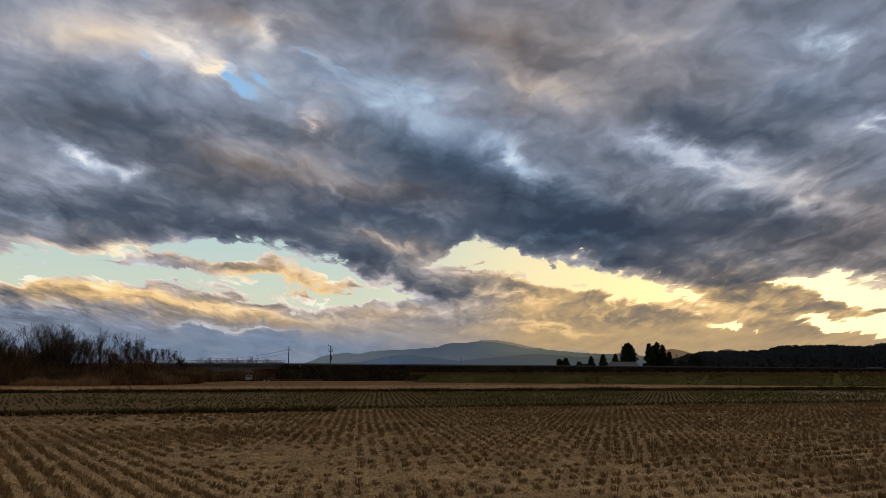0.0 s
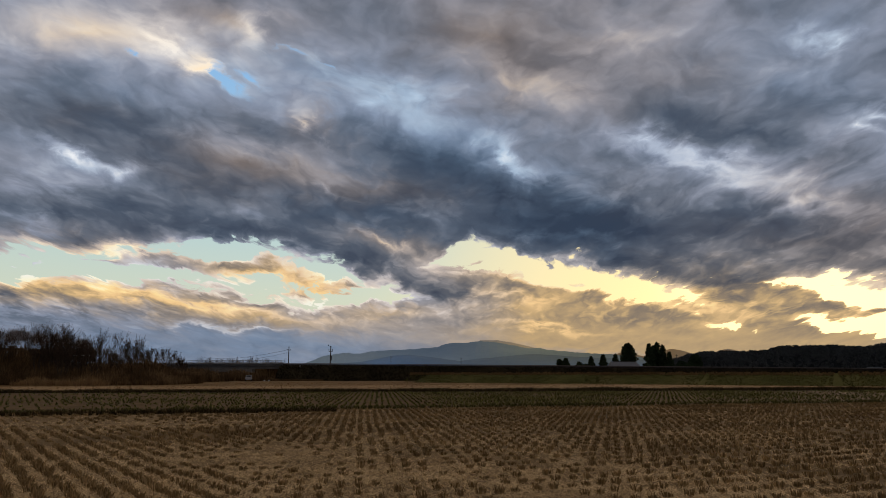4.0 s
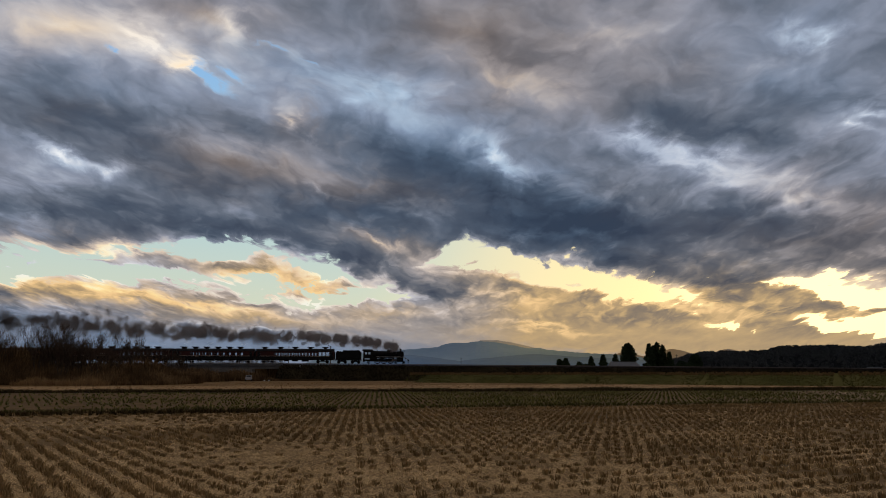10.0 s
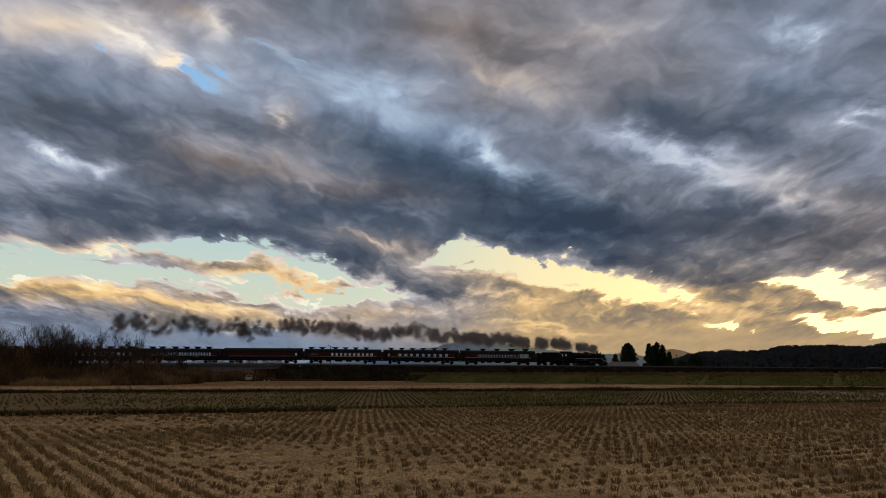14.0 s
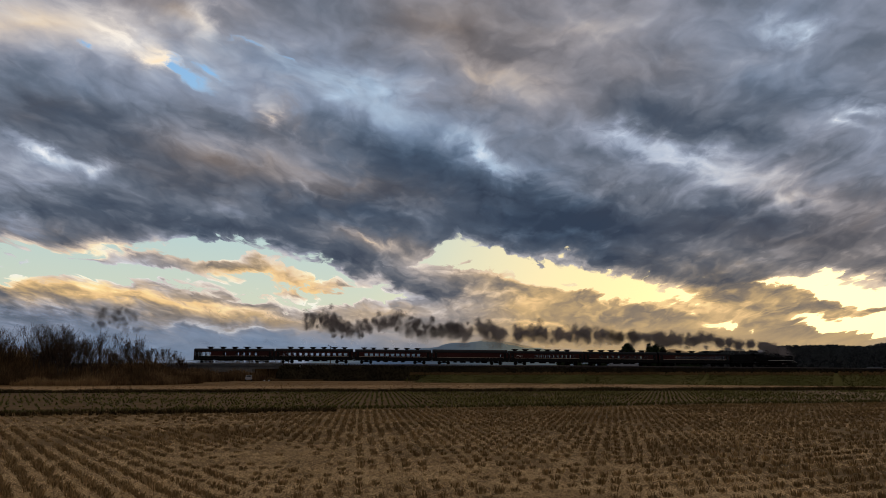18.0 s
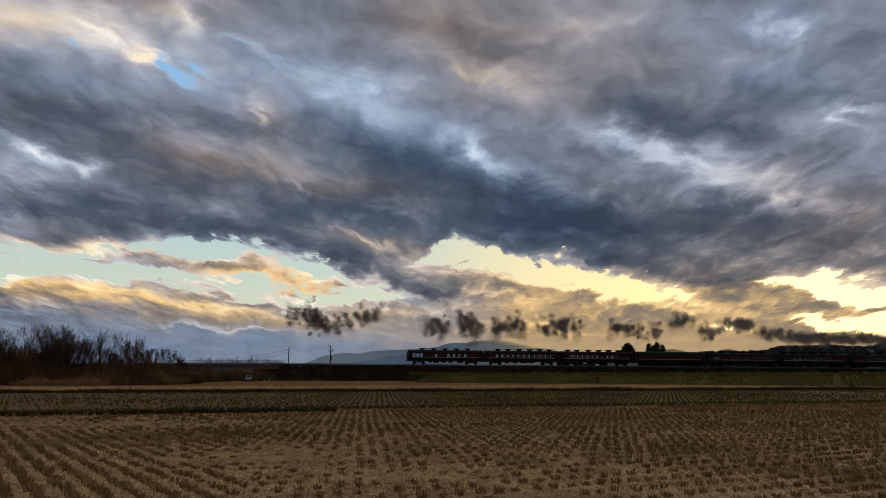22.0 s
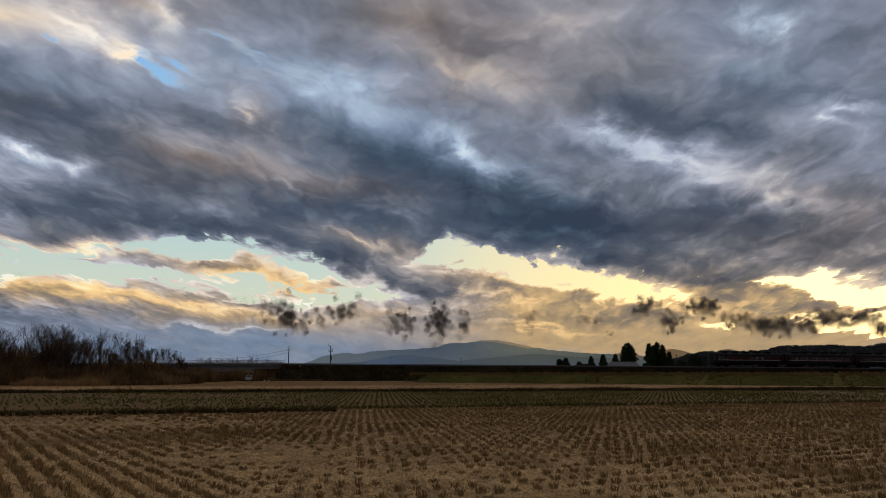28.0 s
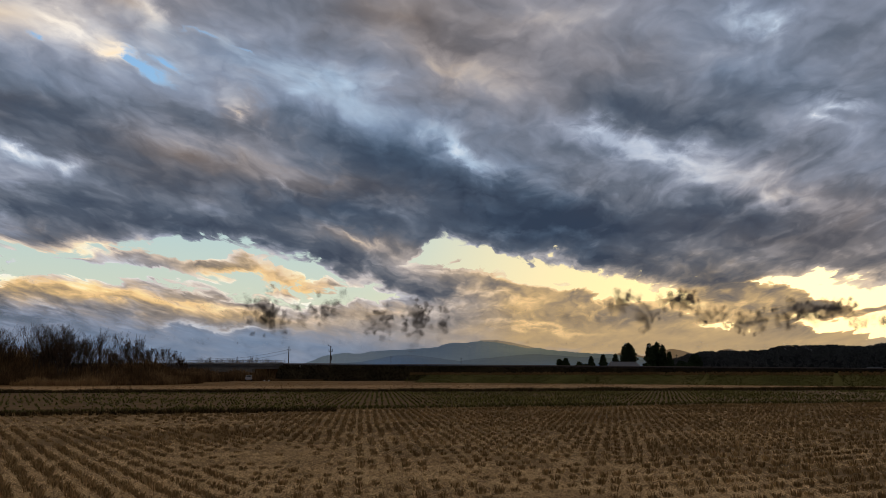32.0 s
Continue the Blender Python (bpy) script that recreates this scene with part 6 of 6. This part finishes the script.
thicket("grove_thicket", -85, -44, 108.5, 130, 5200, scrub_h, M_SCRUB, 0.03, 14, "dense dead brown thicket below the bare trees", 0.45, 63)
thicket("bridge_weeds", -62, -30, 138, 180, 5200, lambda x, y: (2.9 if x < -47 else max(0.5, 2.9 - (x + 47) * 0.35)) * (0.7 + 0.5 * noise.noise(Vector((x * 0.2, y * 0.1, 8)))) if (x < -50 or y > 172) else 0.0, M_SCRUB, 0.04, 12, "tall dead weeds in front of the bridge", 0.4, 65)
thicket("west_thicket", -130, -60, 176, 186, 4200, lambda x, y: 3.4 * (0.8 + 0.4 * noise.noise(Vector((x * 0.2, y * 0.1, 2)))), M_SCRUB, 0.06, 12, "dark thicket filling the ground before the railway", 0.4, 67)
thicket("behind_thicket", -100, -36, 197, 205, 3200, lambda x, y: 4.3 * (0.85 + 0.3 * noise.noise(Vector((x * 0.2, y * 0.1, 6)))), M_SCRUB, 0.08, 12, "dark thicket seen beneath the bridge", 0.4, 69)
thicket("dry_reeds", -64.5, -51, 105.5, 111, 700, lambda x, y: 1.25 * (0.75 + 0.6 * noise.noise(Vector((x * 0.35, y * 0.3, 1)))), M_REED, 0.02, 12, "pale dry reeds at the grove's foot", 0.6, 71)
# ---------------------------------------------------------------- smoke: rigid clumps of fine flecks that drift apart
def fleck_mesh(name, n, radius, size, material, seed, lumps=5, flat=1.0):
    """A billow of flecks: a few rounded knots close about one middle."""
    r = np.random.default_rng(seed)
    knots = r.normal(0, 1, (lumps, 3))
    knots *= 0.55 * radius / np.linalg.norm(knots, axis=1, keepdims=True)
    knots[0] = 0
    wide = radius * r.uniform(0.5, 0.75, lumps)
    pick = r.integers(0, lumps, n)
    d = r.normal(0, 1, (n, 3))
    d *= r.uniform(0, 1, (n, 1)) ** 0.36 / np.linalg.norm(d, axis=1, keepdims=True)
    c = (knots[pick] + d * wide[pick][:, None]) * np.array((1.0, 1.0, flat))
    # thin flakes that lie nearly parallel: a clump thins out as it turns them edge-on
    t = r.uniform(0, 2 * np.pi, n)
    a = np.stack([np.cos(t), r.normal(0, 0.05, n), np.sin(t)], 1)
    b = np.stack([-np.sin(t), r.normal(0, 0.05, n), np.cos(t)], 1)
    s = (size * r.uniform(0.6, 1.4, n))[:, None]
    v = np.stack([c + a * s, c - a * s * 0.5 + b * s * 0.8, c - a * s * 0.5 - b * s * 0.8], 1).reshape(-1, 3)
    ob = fast_mesh(name, v, np.arange(3 * n).reshape(-1, 3), material)
    me = ob.data
    bpy.data.objects.remove(ob)
    return me


SMOKE_MESHES = [fleck_mesh("smoke_clump", 400 + 110 * k, 0.72 + 0.1 * k, 0.04, M_SMOKE, 200 + k, 9) for k in range(8)]
WISP_MESHES = [fleck_mesh("smoke_wisp", 800 + 100 * k, 1.5 + 0.13 * k, 0.036, M_SMOKE, 210 + k, 12) for k in range(6)]
STEAM_MESHES = [fleck_mesh("steam_clump", 620, 0.7 + 0.1 * k, 0.045, M_STEAM, 220 + k, 5, 0.6) for k in range(4)]
# how well the exhaust holds together, by the time at which it left the chimney
STRONG = [(1.0, 2.6, 0.7), (2.6, 4.4, 0.45), (4.4, 5.2, 0.5), (5.2, 6.0, 0.8), (6.0, 6.7, 0.5), (6.7, 8.3, 0.25), (8.3, 8.9, 0.55), (8.9, 10.6, 0.97), (10.6, 11.3, 0.55), (11.3, 11.8, 0.3), (11.8, 13.0, 0.97),
          (13.0, 13.7, 0.76), (13.7, 13.95, 0.2), (13.95, 14.4, 0.78), (14.4, 14.7, 0.55), (14.7, 15.2, 0.2), (15.2, 15.4, 0.8), (15.4, 15.56, 0.2), (15.56, 15.74, 0.76), (15.74, 15.96, 0.2)]
BEATS = [(15.96, 16.14, 0.78), (16.14, 16.36, 0.2), (16.36, 16.62, 0.97), (16.62, 16.96, 0.2), (16.96, 17.4, 0.93), (17.4, 17.52, 0.3), (17.52, 17.82, 1.0), (17.82, 18.1, 0.25), (18.1, 19.9, 0.84), (19.9, 21.0, 1.0), (21.0, 22.0, 0.8)]


def strength(te):
    for a, b, s in STRONG + BEATS:
        if a <= te <= b:
            return s
    return 0.4


srng = random.Random(23)
puffs = []
te, beat = 1.0, 0.0
while te < 21.8:
    st = min(1.0, strength(te) * srng.uniform(0.93, 1.06))
    th = thing("smoke_puff", "dark brown-grey puff of coal smoke drifting off", "smoke", group="smoke puffs")
    dense = 10
    n = dense + 4
    clumps = []
    for k in range(n):
        ob = put_mesh("smoke_clump", SMOKE_MESHES[srng.randrange(8)], th) if k < dense else put_mesh("smoke_wisp", WISP_MESHES[srng.randrange(6)], th)
        tagged(ob, kind="stuff")
        dirv = Vector((srng.gauss(0, 0.8), srng.gauss(0, 0.6), srng.gauss(0, 0.58)))
        clumps.append((ob, dirv, srng.uniform(-20, 20), srng.uniform(-10, 10), srng.uniform(0.8, 1.25)))
    puffs.append((th, te, st, clumps, beat + srng.uniform(-0.2, 0.2), srng.uniform(0.75, 1.35)))
    te += srng.choice((0.1, 0.12, 0.15, 0.18, 0.22))
    if srng.random() < 0.42:
        beat = srng.uniform(-0.9, 1.0)
steams = []
te = 1.2
while te < 20.5:
    th = thing("steam_puff", "thin white puff of steam trailing off the engine", "steam", group="steam puffs")
    clumps = []
    for k in range(2):
        ob = put_mesh("steam_clump", STEAM_MESHES[srng.randrange(4)], th)
        tagged(ob, kind="stuff")
        a = srng.uniform(0, 6.28)
        clumps.append((ob, Vector((srng.uniform(-1.6, 1.6), math.sin(a) * 0.8, srng.uniform(-0.5, 0.5))), srng.uniform(-20, 20), srng.uniform(-10, 10), srng.uniform(0.8, 1.2)))
    steams.append((th, te, 0.1, clumps, srng.uniform(-0.2, 0.2), srng.uniform(0.8, 1.2)))
    te += srng.uniform(0.26, 0.4)
# ---------------------------------------------------------------- motion
def train_s(t):
    """Metres along the track of the engine's front."""
    return 31.5 + 13.64 * (t - 13) + 0.024 * (t - 13) ** 2


def train_pose(s):
    a, b = track(s - 5), track(s + 5)
    d = b - a
    p = track(s)
    return Matrix.Translation(p) @ Matrix.Rotation(math.atan2(d.y, d.x), 4, "Z") @ Matrix.Rotation(-math.atan2(d.z, math.hypot(d.x, d.y)), 4, "Y")


AGES = (0.05, 0.12, 0.25, 0.45, 0.8, 1.3, 2.0, 3.0, 4.5, 6.5, 9.0, 12.0, 16.0, 21.0, 27.0)


def exhaust(th, te, st, clumps, lift, pace, x_at, z_at, rise, climb):
    """A puff is blown out of the engine as it passes, then drifts with the wind and spreads."""
    out = train_pose(train_s(te)) @ Vector((x_at, 0, z_at))
    below = Matrix.Translation((out.x - 1.0, out.y + 2.5, -6.0))
    rows = [(0.0, below), (te - 0.2, below), (te - 0.1, Matrix.Translation((out.x - 0.6, out.y + 2.0, 1.0))), (te, Matrix.Translation(out))]
    ages = [a for a in AGES if te + a < 31.8] + [32.0 - te]
    for a in ages:
        z = rise * pace * (1 - math.exp(-a / 0.4)) + climb * (1 + 0.25 * lift) * (1.0 if te < 16.3 or st < 0.12 else 1.9 if st > 0.9 else 1.4) * 10 * (1 - math.exp(-a / 10))
        rows.append((te + a, Matrix.Translation(out + Vector((-1.5 * a + 0.25 * lift * a, 0.5 * a, z)))))
    walk(th, rows)
    # strong smoke holds together, weak smoke and steam thin out early
    fade_from, fade_long = (0.3, 1.8) if st < 0.12 else ((4.2 if te < 14.6 else 1.8) + 3.0 * st, 3.0 + 40.0 * max(0.0, st - 0.6) ** 1.3)
    turned = 93 if st < 0.85 else 66
    if te > 14.6 and 0.12 < st < 0.4:
        fade_long = 1.6
    for ob, d, turn, roll, pace_ in clumps:
        crows = [(0.0, pose(d.x * 0.12, d.y * 0.12, d.z * 0.1, 0, 0, turn)), (te, pose(d.x * 0.12, d.y * 0.12, d.z * 0.1, 0, 0, turn))]
        for a in ages[1:]:
            g = 0.1 + 0.95 * (1 - math.exp(-a / 1.6)) + 0.045 * a
            up = g + (0.085 * a if st > 0.12 else 0.0)
            edge = turned * min(1.0, max(0.0, (a - fade_from) / fade_long * pace_))
            crows.append((te + a, pose(d.x * g, d.y * g, d.z * up, edge, 0, turn)))
        walk(ob, crows)


def motions():
    for p in puffs:
        exhaust(*p, -3.1, 4.3, 1.1, 0.92)
    for p in steams:
        exhaust(*p, -7.0, 4.3, 0.7, 0.15)
    walk(cloud_deck, [(t, pose(CLOUD_DRIFT[0] * (t - 16) / 32, CLOUD_DRIFT[1] * (t - 16) / 32, 0)) for t in range(0, 33, 2)])
    times = [float(t) for t in range(0, 33)]
    walk(engine, [(t, train_pose(train_s(t))) for t in times])
    walk(tend, [(t, train_pose(train_s(t) - 12.6)) for t in times])
    for i, c in enumerate(coaches):
        walk(c, [(t, train_pose(train_s(t) - 19.8 - 10.45 - 20.9 * i)) for t in times])
    spin = [k / 15 for k in range(0, 32 * 15 + 1)]
    for wset in drivers:
        at = wset.location.copy()
        walk(wset, [(t, Matrix.Translation(at) @ Matrix.Rotation(train_s(t) / 0.875, 4, "Y")) for t in spin])
    for rd, y in zip(side_rods, (0.0, 1.57)):
        walk(rd, [(t, Matrix.Translation((-6.75 + 0.3 * math.sin(train_s(t) / 0.875 + y), 0, 0.875 + 0.3 * math.cos(train_s(t) / 0.875 + y)))) for t in spin])


motions()
